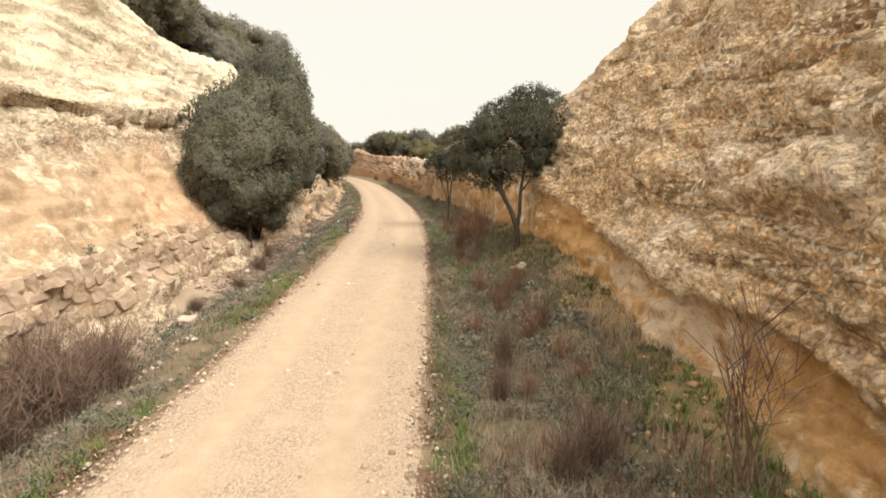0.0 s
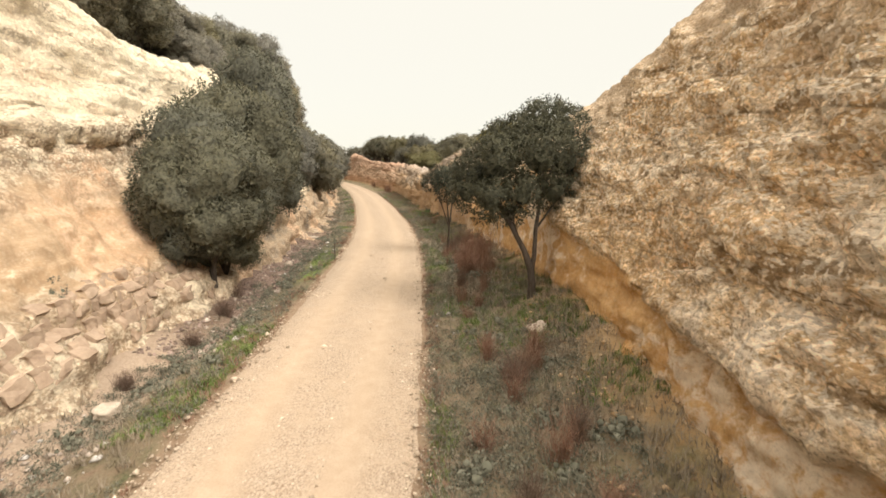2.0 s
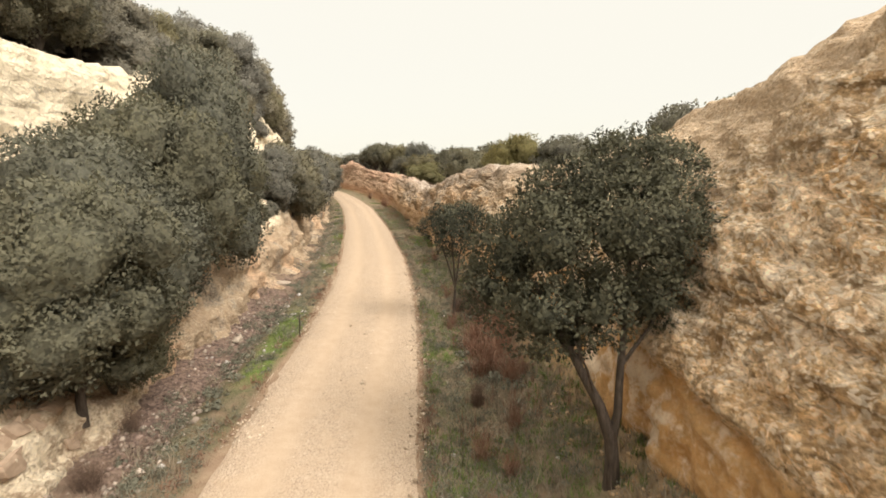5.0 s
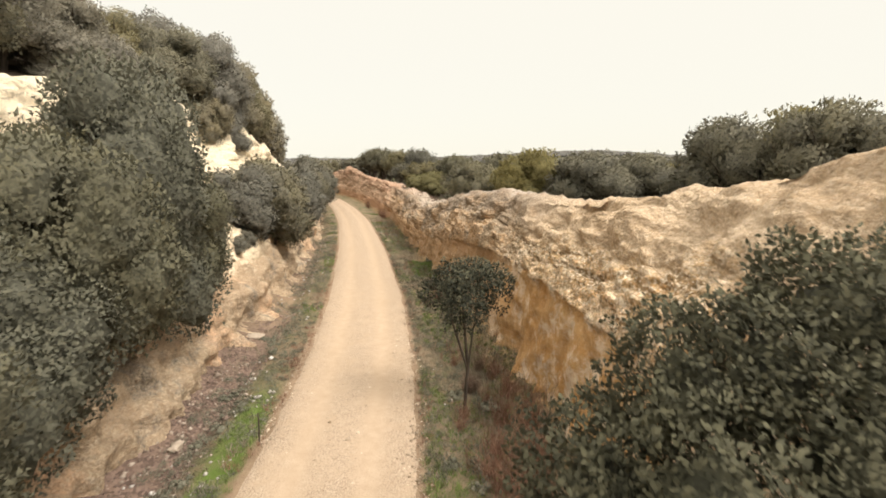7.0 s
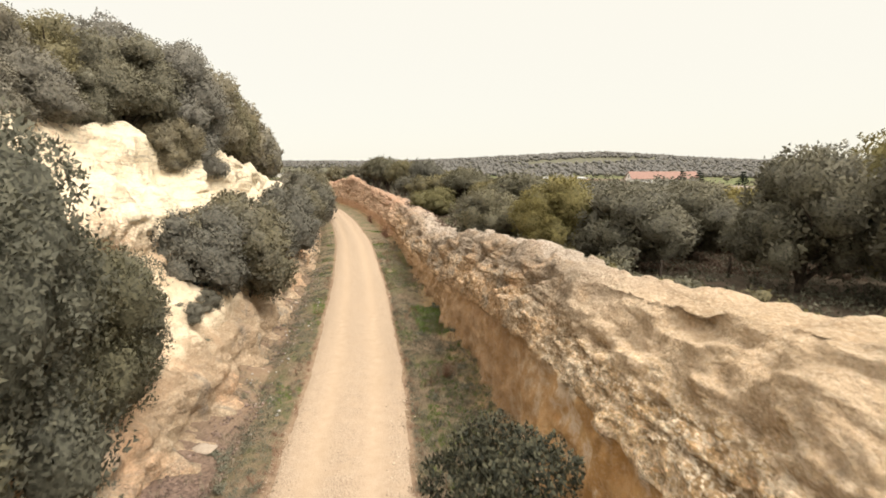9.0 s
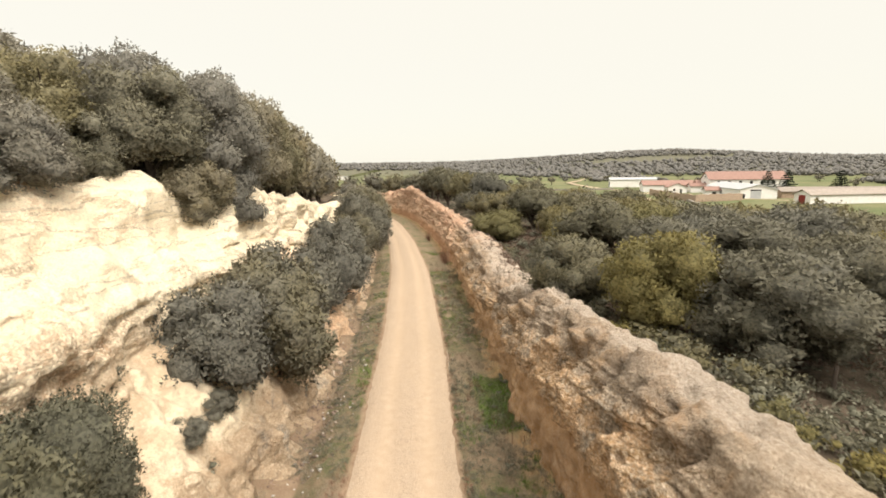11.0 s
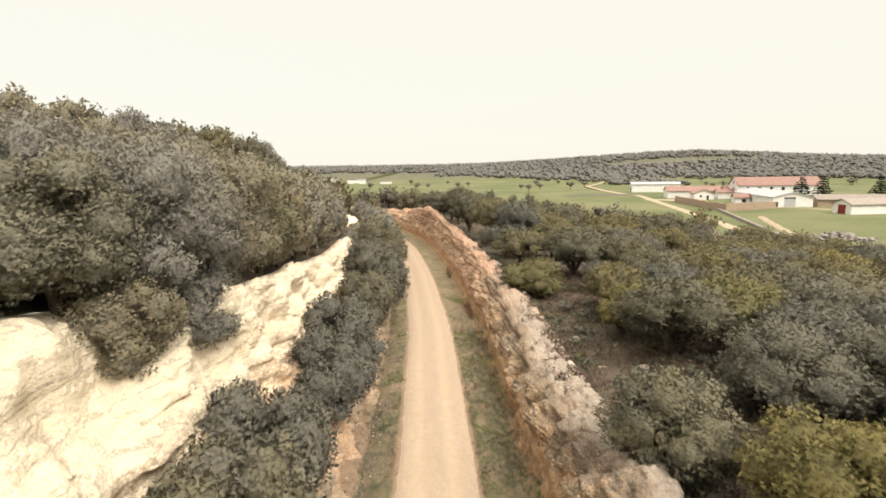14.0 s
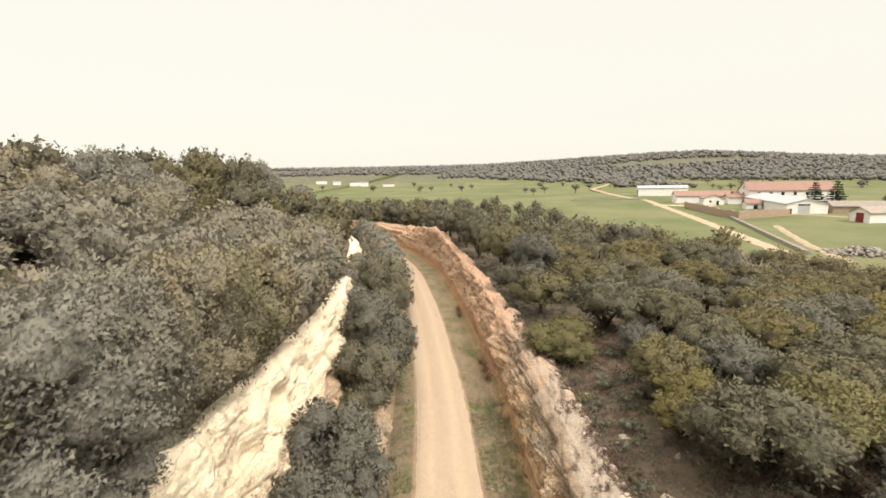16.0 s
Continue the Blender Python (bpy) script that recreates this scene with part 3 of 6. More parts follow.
def cliff(name, points, counts, zone_at, side, label, material):
    u, z = section(points, counts)
    sel = Y > -950
    u, z, yy = u[sel], z[sel], Y[sel]
    n_r, n_c = u.shape
    x = road_x(yy)[:, None] + u
    co = np.stack([x.ravel(), np.repeat(yy, n_c), z.ravel()], 1)
    # outward direction of the section, in x and z
    du, dz = np.gradient(u, axis=1), np.gradient(z, axis=1)
    ln = np.hypot(du, dz) + 1e-9
    nx, nz = (-dz / ln).ravel(), (du / ln).ravel()
    zone = np.concatenate([np.linspace(a, b, n, endpoint=False) for a, b, n in zip(zone_at, zone_at[1:], counts)] + [[zone_at[-1]]])
    zone = np.tile(zone, n_r)
    if side > 0:      # on the spur the smooth sand comes further down
        zone = zone + 0.13 * smooth01(14, 19, co[:, 1]) * smooth01(34, 28, co[:, 1]) * smooth01(0.44, 0.56, zone)
    hard = smooth01(0.3, 0.5, zone)
    p = co.copy()
    big = fbm(p * 0.55, 3)
    beds = fbm(p * (0.25, 0.25, 2.2) + 5, 3)
    flutes = fbm(p * (1.6, 1.6, 0.25) + 11, 3)
    stones = cobbles(p * 2.6) * (0.6 + 0.4 * fbm(p * 0.8, 2))
    small = cobbles(p * 6.0 + 3)
    d = (0.16 + 0.12 * hard) * big + (0.10 if side > 0 else 0.34 - 0.08 * smooth01(0.7, 0.85, zone)) * beds * (0.5 + 0.5 * hard) + (1 - hard) * 0.16 * flutes + (hard * (0.24 * stones + 0.17 * small) + 0.10 * fbm(p * 3.5, 4, 0.6)) * ((1 - 0.62 * smooth01(0.7, 0.82, zone) * smooth01(46, 38, co[:, 1])) if side > 0 else 0.75 - 0.3 * smooth01(0.7, 0.9, zone))
    if side > 0:      # the weathered spur further along: broken blocks and clefts
        rugged = smooth01(24, 34, co[:, 1]) * hard * (1 - (0.55 - 0.15 * smooth01(38, 46, co[:, 1])) * smooth01(0.7, 0.82, zone))
        d += rugged * (0.3 * (1 - np.abs(fbm(p * (0.9, 0.9, 0.45) + 31, 3)) * 2) - 0.14 + 0.42 * fbm(p * (1.3, 1.3, 0.3) + 7, 3) - 0.5 * smooth01(0.82, 1.0, 1 - np.abs(fbm(p * (0.55, 0.55, 0.2) + 71, 2))) + 0.14 * cobbles(p * 1.5 + 2))
    if side > 0:      # worn ledges and rounded blocks high on the spur
        d += smooth01(0.64, 0.74, zone) * smooth01(33, 27, co[:, 1]) * smooth01(0.95, 0.9, zone) * (0.13 * (1 - 2.2 * np.abs(fbm(p * (0.5, 0.5, 1.1) + 17, 3))) - 0.04 + 0.13 * fbm(p * (1.3, 1.3, 2.2) + 29, 3))
    if side > 0:      # pits and thin undercut bedding lines in the pebbly wall
        d += hard * smooth01(34, 26, co[:, 1]) * (1 - 0.8 * smooth01(0.7, 0.8, zone)) * (-0.2 * smooth01(0.3, 0.6, fbm(p * (1.1, 1.1, 1.9) + 60, 3)) - 0.13 * smooth01(0.86, 0.98, 1 - np.abs(fbm(p * (0.22, 0.22, 0.9) + 83, 2))))
    if side < 0:      # gullied bank above the ditch
        d += smooth01(15, 20, co[:, 1]) * smooth01(0.05, 0.3, zone) * smooth01(0.5, 0.4, zone) * (0.34 * fbm(p * (1.5, 1.5, 0.3) + 47, 3) + 0.12 * fbm(p * 2.6 + 3, 2))
        d += smooth01(25, 32, co[:, 1]) * smooth01(0.6, 0.45, zone) * (0.22 * fbm(p * 0.8 + 13, 3) + 0.2 * cobbles(p * 1.5 + 9) + 0.1 * cobbles(p * 3.4))
    if side < 0:      # broken faces and slipped blocks of the pale wall further along
        broken = smooth01(24, 32, co[:, 1]) * smooth01(0.5, 0.62, zone)
        d += broken * (-0.14 * beds + 0.3 * fbm(p * (0.7, 0.7, 0.9) + 91, 3) + 0.22 * (1 - 2 * np.abs(fbm(p * (0.5, 0.5, 0.6) + 23, 2))) + 0.12 * cobbles(p * 1.4 + 6))
    edge = np.tile(np.minimum(1, np.minimum(np.arange(n_c) + (9 if side > 0 else 0), np.arange(n_c)[::-1] + (9 if side < 0 else 0)) / 4.0), n_r)
    d = d * (0.05 + 0.95 * edge)
    co[:, 0] += nx * d
    co[:, 2] += nz * d
    yv = np.repeat(yy, n_c)
    if side > 0:
        red = smooth01(60, 84, yv + 7 * big)
    else:
        red = 0.6 * smooth01(0.55, 0.9, fbm(p * 0.35 + 40, 3) + 0.35) + 0.3 * smooth01(110, 140, yv)
    me = mesh_np(name, co, grid_faces(n_r, n_c), material, {"zone": zone + 0.06 * fbm(p * 1.4, 2), "red": red, "field": smooth01(190, 250, yv), "glow_pale": 0 * yv if side > 0 else np.maximum(smooth01(19, 28, yv) * smooth01(0.5, 0.66, zone), 0.45 * smooth01(28, 33, yv) * smooth01(48, 43, yv) * smooth01(1.7, 2.5, p[:, 2])), "grey": smooth01(24, 34, yv) * (1 - 0.3 * red) * (1 - 0.95 * smooth01(0.62, 0.72, zone) * smooth01(31, 26, yv)) if side > 0 else 0.95 * smooth01(16, 22, yv) * smooth01(2.3, 1.5, p[:, 2])})
    return tagged(new(name, me), label, "cliff", kind="structure")


e_fu, e_fz, e_lz = e_foot_u(Y), low(e_foot_z(Y)), low(e_lip_z(Y))
e_tu, e_tz, e_bu, e_bz = e_top_u(Y), low(e_top_z(Y)), e_back_u(Y), low(e_back_z(Y))
under = 0.06 + 0.16 * smooth01(52, 36, Y)
cliff("cliff_east", [(e_fu - 0.3, e_fz - 0.7), (e_fu, e_fz), (e_fu + under, e_lz - 0.18), (e_fu + 0.12, e_lz + 0.1), (e_mid_u(Y), low(e_mid_z(Y))), (e_tu, e_tz), ((e_tu + e_bu) / 2, (e_tz + e_bz) / 2 + 0.05), (e_bu, e_bz), (e_bu + 0.9, e_bz - 0.9)],
      [2, 18, 5, 40, 46, 12, 12, 6], [0.0, 0.05, 0.15, 0.4, 0.62, 0.8, 0.9, 0.95, 0.9], 1,
      "ochre sandstone and pebbly conglomerate cutting wall, undercut at its foot", CLIFF_E)
w_fu = w_foot_u(Y)
cliff("cliff_west", [(w_top_u(Y) - 1.0, land_west(w_top_u(Y) - 1.0, Y)), (w_top_u(Y), low(w_top_z(Y))), (w_ledge_u(Y) - 0.55, low(w_ledge_z(Y) + 0.35)), (w_ledge_u(Y), low(w_ledge_z(Y))), (w_ledge_u(Y) - 0.42 * smooth01(26, 18, Y), low(w_ledge_z(Y) - 0.3)), (w_terr_u(Y), low(w_terr_z(Y))),
                     (w_fu - 0.75 + 0.3 * smooth01(12, 18, Y) * smooth01(40, 34, Y), low(w_bank_z(Y))), (w_fu, -0.1 * ONE * far_fade + VALLEY * (1 - far_fade)), (w_fu + 0.35, low(-0.75 * ONE))],
      [4, 40, 5, 5, 28, 16, 14, 2], [0.95, 0.92, 0.8, 0.66, 0.55, 0.1, 0.36, 0.42, 0.3], -1,
      "pale yellow sandstone cutting wall above a low stony bank", CLIFF_W)

# ground: west country, the floor of the cut, east country
gv, gf, gg, gfield, gduff, gtalus, base = [], [], [], [], [], [], 0
Y = np.concatenate([Y[Y < -4], Y[(Y >= -4) & (Y < 58)][::3], Y[Y >= 58]])
ONE, far_fade = np.ones_like(Y), smooth01(330, 150, Y)
e_fu, e_fz, e_bu, e_bz, w_fu = e_foot_u(Y), low(e_foot_z(Y)), e_back_u(Y), low(e_back_z(Y)), w_foot_u(Y)


def add_ground(u, z, grass, field, rough, duff=1.0, talus=None):
    global base
    co, f = make_sheet(u, z)
    co[:, 2] += rough.ravel() * fbm(co * 1.1, 3) if rough is not None else 0
    gv.append(co)
    gf.append(f + base)
    gg.append(grass.ravel())
    gfield.append(field.ravel())
    gduff.append(np.full(field.size, duff))
    gtalus.append(np.zeros(field.size) if talus is None else talus.ravel())
    base += len(co)


wu = w_top_u(Y)[:, None] - 1.0 - (FAR_W - 1)[None, :]
yy = np.repeat(Y[:, None], wu.shape[1], 1)
dist = np.hypot(road_x(Y)[:, None] + wu, yy)
add_ground(wu, land_west(wu, yy), 0.75 * np.ones_like(wu), smooth01(150, 260, np.maximum(yy, -wu)), 0.25 * smooth01(1, 5, w_top_u(Y)[:, None] - 1 - wu) * smooth01(120, 80, dist))
fu, fz = section([(w_fu - 0.6, low(0.1 * ONE)), (-3.7 * ONE, low(-0.33 * ONE)), (-2.9 * ONE, low(-0.06 * ONE)), (-1.95 * ONE, low(-0.01 * ONE)), (1.95 * ONE, low(-0.01 * ONE)), (2.7 * ONE, low(0.0 * ONE)), (3.7 * ONE, low(0.08 * e_foot_z(Y))), (e_fu - 0.5, e_fz - 0.2), (e_fu + 0.7, e_fz + 0.25)],
                 [6, 6, 6, 10, 6, 7, 8, 5])
cols = fu.shape[1]
g = np.ones_like(fu)
g[:, :7] = 0.35
g[:, -9:] = 0.75
g[:, -4:] = 0.35
g[:, 18:29] = 0.25
rough = np.full_like(fu, 0.07)
rough[:, 18:29] = 0
add_ground(fu, fz, g, np.zeros_like(fu) + smooth01(200, 300, Y)[:, None], rough, 0.0, smooth01(1.15, 0.25, e_fu[:, None] - fu))
eu = e_bu[:, None] + 0.8 + np.concatenate([[0], FAR_E])[None, :]
yy = np.repeat(Y[:, None], eu.shape[1], 1)
k = smooth01(0, 5, eu - e_bu[:, None] - 0.8)
ez = (e_bz[:, None] - 0.9) * (1 - k) + land_east(eu, yy) * k
dist = np.hypot(road_x(Y)[:, None] + eu, yy)
add_ground(eu, ez, 0.7 * np.ones_like(eu), smooth01(95, 150, np.maximum(eu, yy - 60)), 0.2 * smooth01(0, 3, k * 5) * smooth01(120, 80, dist))
gp = np.concatenate(gv)
gu = gp[:, 0] - road_x(gp[:, 1])
scree = smooth01(-5.6, -4.9, gu) * smooth01(-3.1, -3.6, gu) * smooth01(13, 18, gp[:, 1]) * smooth01(36, 28, gp[:, 1])
lush = smooth01(2.9, 3.4, gu) * smooth01(5.1, 4.6, gu) * smooth01(40.2, 41.4, gp[:, 1]) * smooth01(45.6, 44.2, gp[:, 1]) + smooth01(-3.1, -2.8, gu) * smooth01(-2.0, -2.3, gu) * smooth01(19, 21, gp[:, 1]) * smooth01(27, 25, gp[:, 1])
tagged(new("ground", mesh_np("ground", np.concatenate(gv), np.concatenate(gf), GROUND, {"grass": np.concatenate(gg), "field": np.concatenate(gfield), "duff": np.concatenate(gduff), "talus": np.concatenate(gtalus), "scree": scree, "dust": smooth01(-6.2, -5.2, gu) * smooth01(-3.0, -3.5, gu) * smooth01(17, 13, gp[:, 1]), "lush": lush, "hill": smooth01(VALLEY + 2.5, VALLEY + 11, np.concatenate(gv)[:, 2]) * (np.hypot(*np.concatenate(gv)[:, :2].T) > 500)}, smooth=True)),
       "dry scrubby ground with grass, wooded hills and green pasture beyond", "ground", kind="structure")

# road: two worn wheel tracks with loose gravel between and at the edges
ry = Y[(Y > -320) & (Y < 165)]
ru = np.linspace(-1.9, 1.9, 39)
wob = np.stack([0.14 * vnoise(np.stack([ry * 0.31, ry * 0 + s, ry * 0], 1)) + 0.05 * vnoise(np.stack([ry * 2.1, ry * 0 + s, ry * 0], 1)) for s in (3, 9)], 1)
uu = np.repeat(ru[None, :], len(ry), 0)
t01 = (uu + 1.9) / 3.8
uu = uu + wob[:, :1] * (1 - t01) ** 6 + wob[:, 1:] * t01 ** 6
tracks = np.exp(-((uu + 0.80) / 0.36) ** 2) + np.exp(-((uu - 0.82) / 0.36) ** 2)
edge = smooth01(1.55, 1.9, np.abs(uu))
rz = 0.035 - 0.03 * tracks + 0.02 * np.cos(uu * 0.8) - 0.055 * edge
rx = road_x(ry)[:, None] + uu
rco = np.stack([rx.ravel(), np.repeat(ry, 39), (rz * smooth01(330, 150, ry)[:, None] + (VALLEY + 0.05) * (1 - smooth01(330, 150, ry)[:, None])).ravel()], 1)
rco[:, 2] += 0.012 * fbm(rco * 3, 2)
tagged(new("road", mesh_np("road", rco, grid_faces(len(ry), 39), ROAD, {"loose": np.clip(1.05 - tracks, 0, 1).ravel()}, smooth=True)),
       "pale dusty gravel track with two worn wheel ruts", "road", kind="structure")


# ---- trees ----
def rand_dirs(rng, n):
    v = rng.normal(size=(n, 3))
    return v / np.linalg.norm(v, axis=1)[:, None]


def ball(seg=9, rings=6):
    a = np.linspace(0, 2 * np.pi, seg, endpoint=False)
    b = np.linspace(0.0, np.pi, rings + 1)[1:-1]
    v = [(0, 0, 1)] + [(math.sin(q) * math.cos(p), math.sin(q) * math.sin(p), math.cos(q)) for q in b for p in a] + [(0, 0, -1)]
    f = []
    for r in range(rings - 2):
        for s in range(seg):
            i, j = 1 + r * seg + s, 1 + r * seg + (s + 1) % seg
            f.append((i, i + seg, j + seg, j))
    last = len(v) - 1
    for s in range(seg):
        f.append((0, 1 + s, 1 + (s + 1) % seg, 0))
        f.append((last, last - seg + (s + 1) % seg, last - seg + s, last))
    return np.array(v), np.array(f)


def leaf_quads(rng, pos, out, size, long=1.8):
    """Pointed leaves as quads, root to tip, growing outwards and upwards from their twig."""
    n = len(pos)
    a = out * 0.6 + rand_dirs(rng, n) * 0.9 + (0, 0, 0.35)
    a /= np.linalg.norm(a, axis=1)[:, None] + 1e-9
    b = np.cross(a, rand_dirs(rng, n))
    b /= np.linalg.norm(b, axis=1)[:, None] + 1e-9
    s = size * rng.uniform(0.65, 1.35, (n, 1))
    v = np.stack([pos - a * s * long / 2, pos + b * s * 0.5, pos + a * s * long / 2, pos - b * s * 0.5], 1)
    return v.reshape(-1, 3), np.arange(4 * n).reshape(n, 4)


def leaf_tris(rng, pos, out, size, long=1.7):
    """The same with one pointed triangle a leaf, for crowns farther off."""
    v = leaf_quads(rng, pos, out, size * 1.15, long)[0].reshape(-1, 4, 3)
    v = np.stack([v[:, 1], v[:, 2], v[:, 3] + (v[:, 0] - v[:, 3]) * 0.5], 1)
    return v.reshape(-1, 3), np.arange(3 * len(v)).reshape(-1, 3)


def to_tris(f):
    f = np.concatenate([f[:, (0, 1, 2)], f[:, (0, 2, 3)]])
    return f[(f[:, 0] != f[:, 1]) & (f[:, 1] != f[:, 2]) & (f[:, 0] != f[:, 2])]


KNOB_V = np.array([(1, 0, 0), (0, 1, 0), (-1, 0, 0), (0, -1, 0), (0, 0, 1), (0, 0, -1)], float)
KNOB_F = np.array([(0, 1, 4), (1, 2, 4), (2, 3, 4), (3, 0, 4), (1, 0, 5), (2, 1, 5), (3, 2, 5), (0, 3, 5)])


def unit(v):
    return v / (np.linalg.norm(v, axis=-1, keepdims=True) + 1e-9)


def dome_lobes(seed, radius, height, n, skirt):
    """Boughs of a rounded crown about the origin: rows of (x, y, z, r), spread evenly over a dome, some hanging low."""
    r = np.random.default_rng(seed)
    rows = [(0.0, 0.0, -0.05 * height, 0.5 * min(radius, height * 0.62))]
    for k in range(n):
        h = (k + 0.5) / n
        low = r.random() < skirt
        el = math.asin(1 - 1.25 * h) if not low else -r.uniform(0.3, 0.75)
        a = 2.39996 * k + r.uniform(-0.45, 0.45)
        q = r.uniform(0.22, 0.46) * min(radius, height * 0.55)
        reach = r.uniform(0.8, 1.06)
        rows.append((math.cos(a) * math.cos(el) * (radius * reach - q), math.sin(a) * math.cos(el) * (radius * reach - q), math.sin(el) * (height / 2 * reach - q), q))
    return np.array(rows)


def bough_shape(p, d, lumps):
    """Lumps of foliage on a bough: how far the surface swells, and how its normals turn."""
    swell = 1 + 0.26 * fbm(p * lumps, 2)
    lean = np.stack([vnoise(p * lumps * 1.25 + k * 13.7) for k in range(3)], 1)
    return swell[:, None], unit(0.85 * d + 0.35 * unit(p - (0, 0, -0.8)) + 0.75 * lean + (0, 0, 0.2))


def crown_mesh(name, seed, lobes, sprigs, per, leaf, mat, core=0.76, simple=True, fill=0.12, lumps=1.7, fine=(9, 6), reach=1.7):
    """A crown of boughs: leafy sprigs that grow out and up all over them, and close-set foliage within."""
    rng = np.random.default_rng(seed)
    cs, rs = lobes[:, :3], lobes[:, 3]
    n = sprigs * 4
    which = rng.choice(len(cs), n, p=rs ** 2 / (rs ** 2).sum())
    d = rand_dirs(rng, n)
    d[:, 2] = np.where(rng.random(n) < 0.35, np.abs(d[:, 2]), d[:, 2])
    deep = rng.random(n) < fill
    p = cs[which] + d * rs[which][:, None]
    swell, lit = bough_shape(p, d, lumps)
    p = cs[which] + d * (rs[which] * np.where(deep, rng.uniform(0.3, 0.9, n), 1.05 - 0.3 * rng.random(n) ** 1.6))[:, None] * swell
    inside = np.zeros(n, bool)
    for c, q in zip(cs, rs):
        inside |= ((p - c) ** 2).sum(1) < (q * 0.68) ** 2
    keep = np.where(~inside | deep)[0][:sprigs]
    p, d, lit = p[keep], d[keep], lit[keep]
    m = len(p)
    axis = unit(d * 0.75 + rand_dirs(rng, m) * 0.55 + (0, 0, 0.5))
    along = np.tile(np.linspace(-0.5, 1.0, per), m) + rng.uniform(-0.15, 0.15, m * per)
    ax = np.repeat(axis, per, 0)
    side = unit(np.cross(ax, rand_dirs(rng, m * per)))
    size = leaf * rng.uniform(0.7, 1.3, (m * per, 1))
    at = np.repeat(p, per, 0) + ax * (along * leaf * reach)[:, None] * np.repeat(rng.uniform(0.6, 1.3, m), per)[:, None] + side * size * 0.6
    grow = unit(ax * 0.55 + side * 0.8 + rand_dirs(rng, m * per) * 0.35)
    flat = unit(np.cross(grow, rand_dirs(rng, m * per)))
    if simple:
        v = np.stack([at - flat * size * 0.55, at + grow * size * 1.5, at + flat * size * 0.55], 1)
    else:
        v = np.stack([at, at + grow * size * 0.8 + flat * size * 0.5, at + grow * size * 1.7, at + grow * size * 0.8 - flat * size * 0.5], 1)
    k = v.shape[1]
    own = unit(np.cross(grow, flat))
    want = np.repeat(lit, per, 0)
    own = np.where(((own * want).sum(1) < 0)[:, None], -own, own)
    soft = unit(want * 0.85 + own * 0.25)
    f = np.arange(m * per * k).reshape(-1, k)
    turn = np.einsum("ij,ij->i", np.cross(v[:, 1] - v[:, 0], v[:, 2] - v[:, 0]), soft) < 0
    f[turn] = f[turn][:, ::-1]
    f = f if simple else to_tris(f)
    vs, fs, ns, n = [v.reshape(-1, 3)], [f], [np.repeat(soft, k, 0)], m * per * k
    tip_pale, inner = [np.repeat(np.clip(along, 0, 1) * np.clip(want[:, 2] + 0.3, 0, 1), k)], [np.zeros(n)]
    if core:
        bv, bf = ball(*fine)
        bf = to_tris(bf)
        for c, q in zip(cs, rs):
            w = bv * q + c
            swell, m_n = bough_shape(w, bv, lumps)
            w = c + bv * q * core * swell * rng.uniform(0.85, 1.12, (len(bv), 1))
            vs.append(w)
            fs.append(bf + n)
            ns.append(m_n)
            tip_pale.append(np.zeros(len(w)))
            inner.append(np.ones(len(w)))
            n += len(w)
    return mesh_np(name, np.concatenate(vs), np.concatenate(fs), mat, {"inner": np.concatenate(inner), "tip_pale": np.concatenate(tip_pale)}, normals=np.concatenate(ns))


def limb_mesh(name, paths, mat, sides=7):
    """Tapering tubes along paths of (x, y, z, radius)."""
    vs, fs, n = [], [], 0
    for path in paths:
        path = np.array(path, float)
        for k in range(len(path)):
            d = path[min(k + 1, len(path) - 1), :3] - path[max(k - 1, 0), :3]
            d /= np.linalg.norm(d) + 1e-9
            a = np.cross(d, (0.3, 0.9, 0.2))
            a /= np.linalg.norm(a) + 1e-9
            b = np.cross(d, a)
            for s in range(sides):
                q = 2 * math.pi * s / sides
                vs.append(path[k, :3] + path[k, 3] * (1 + 0.12 * math.sin(3 * q + k)) * (math.cos(q) * a + math.sin(q) * b))
            if k:
                for s in range(sides):
                    i, j = n + (k - 1) * sides + s, n + (k - 1) * sides + (s + 1) % sides
                    fs.append((i, j, j + sides, i + sides))
        n += len(path) * sides
    return mesh_np(name, vs, fs, mat, smooth=True)


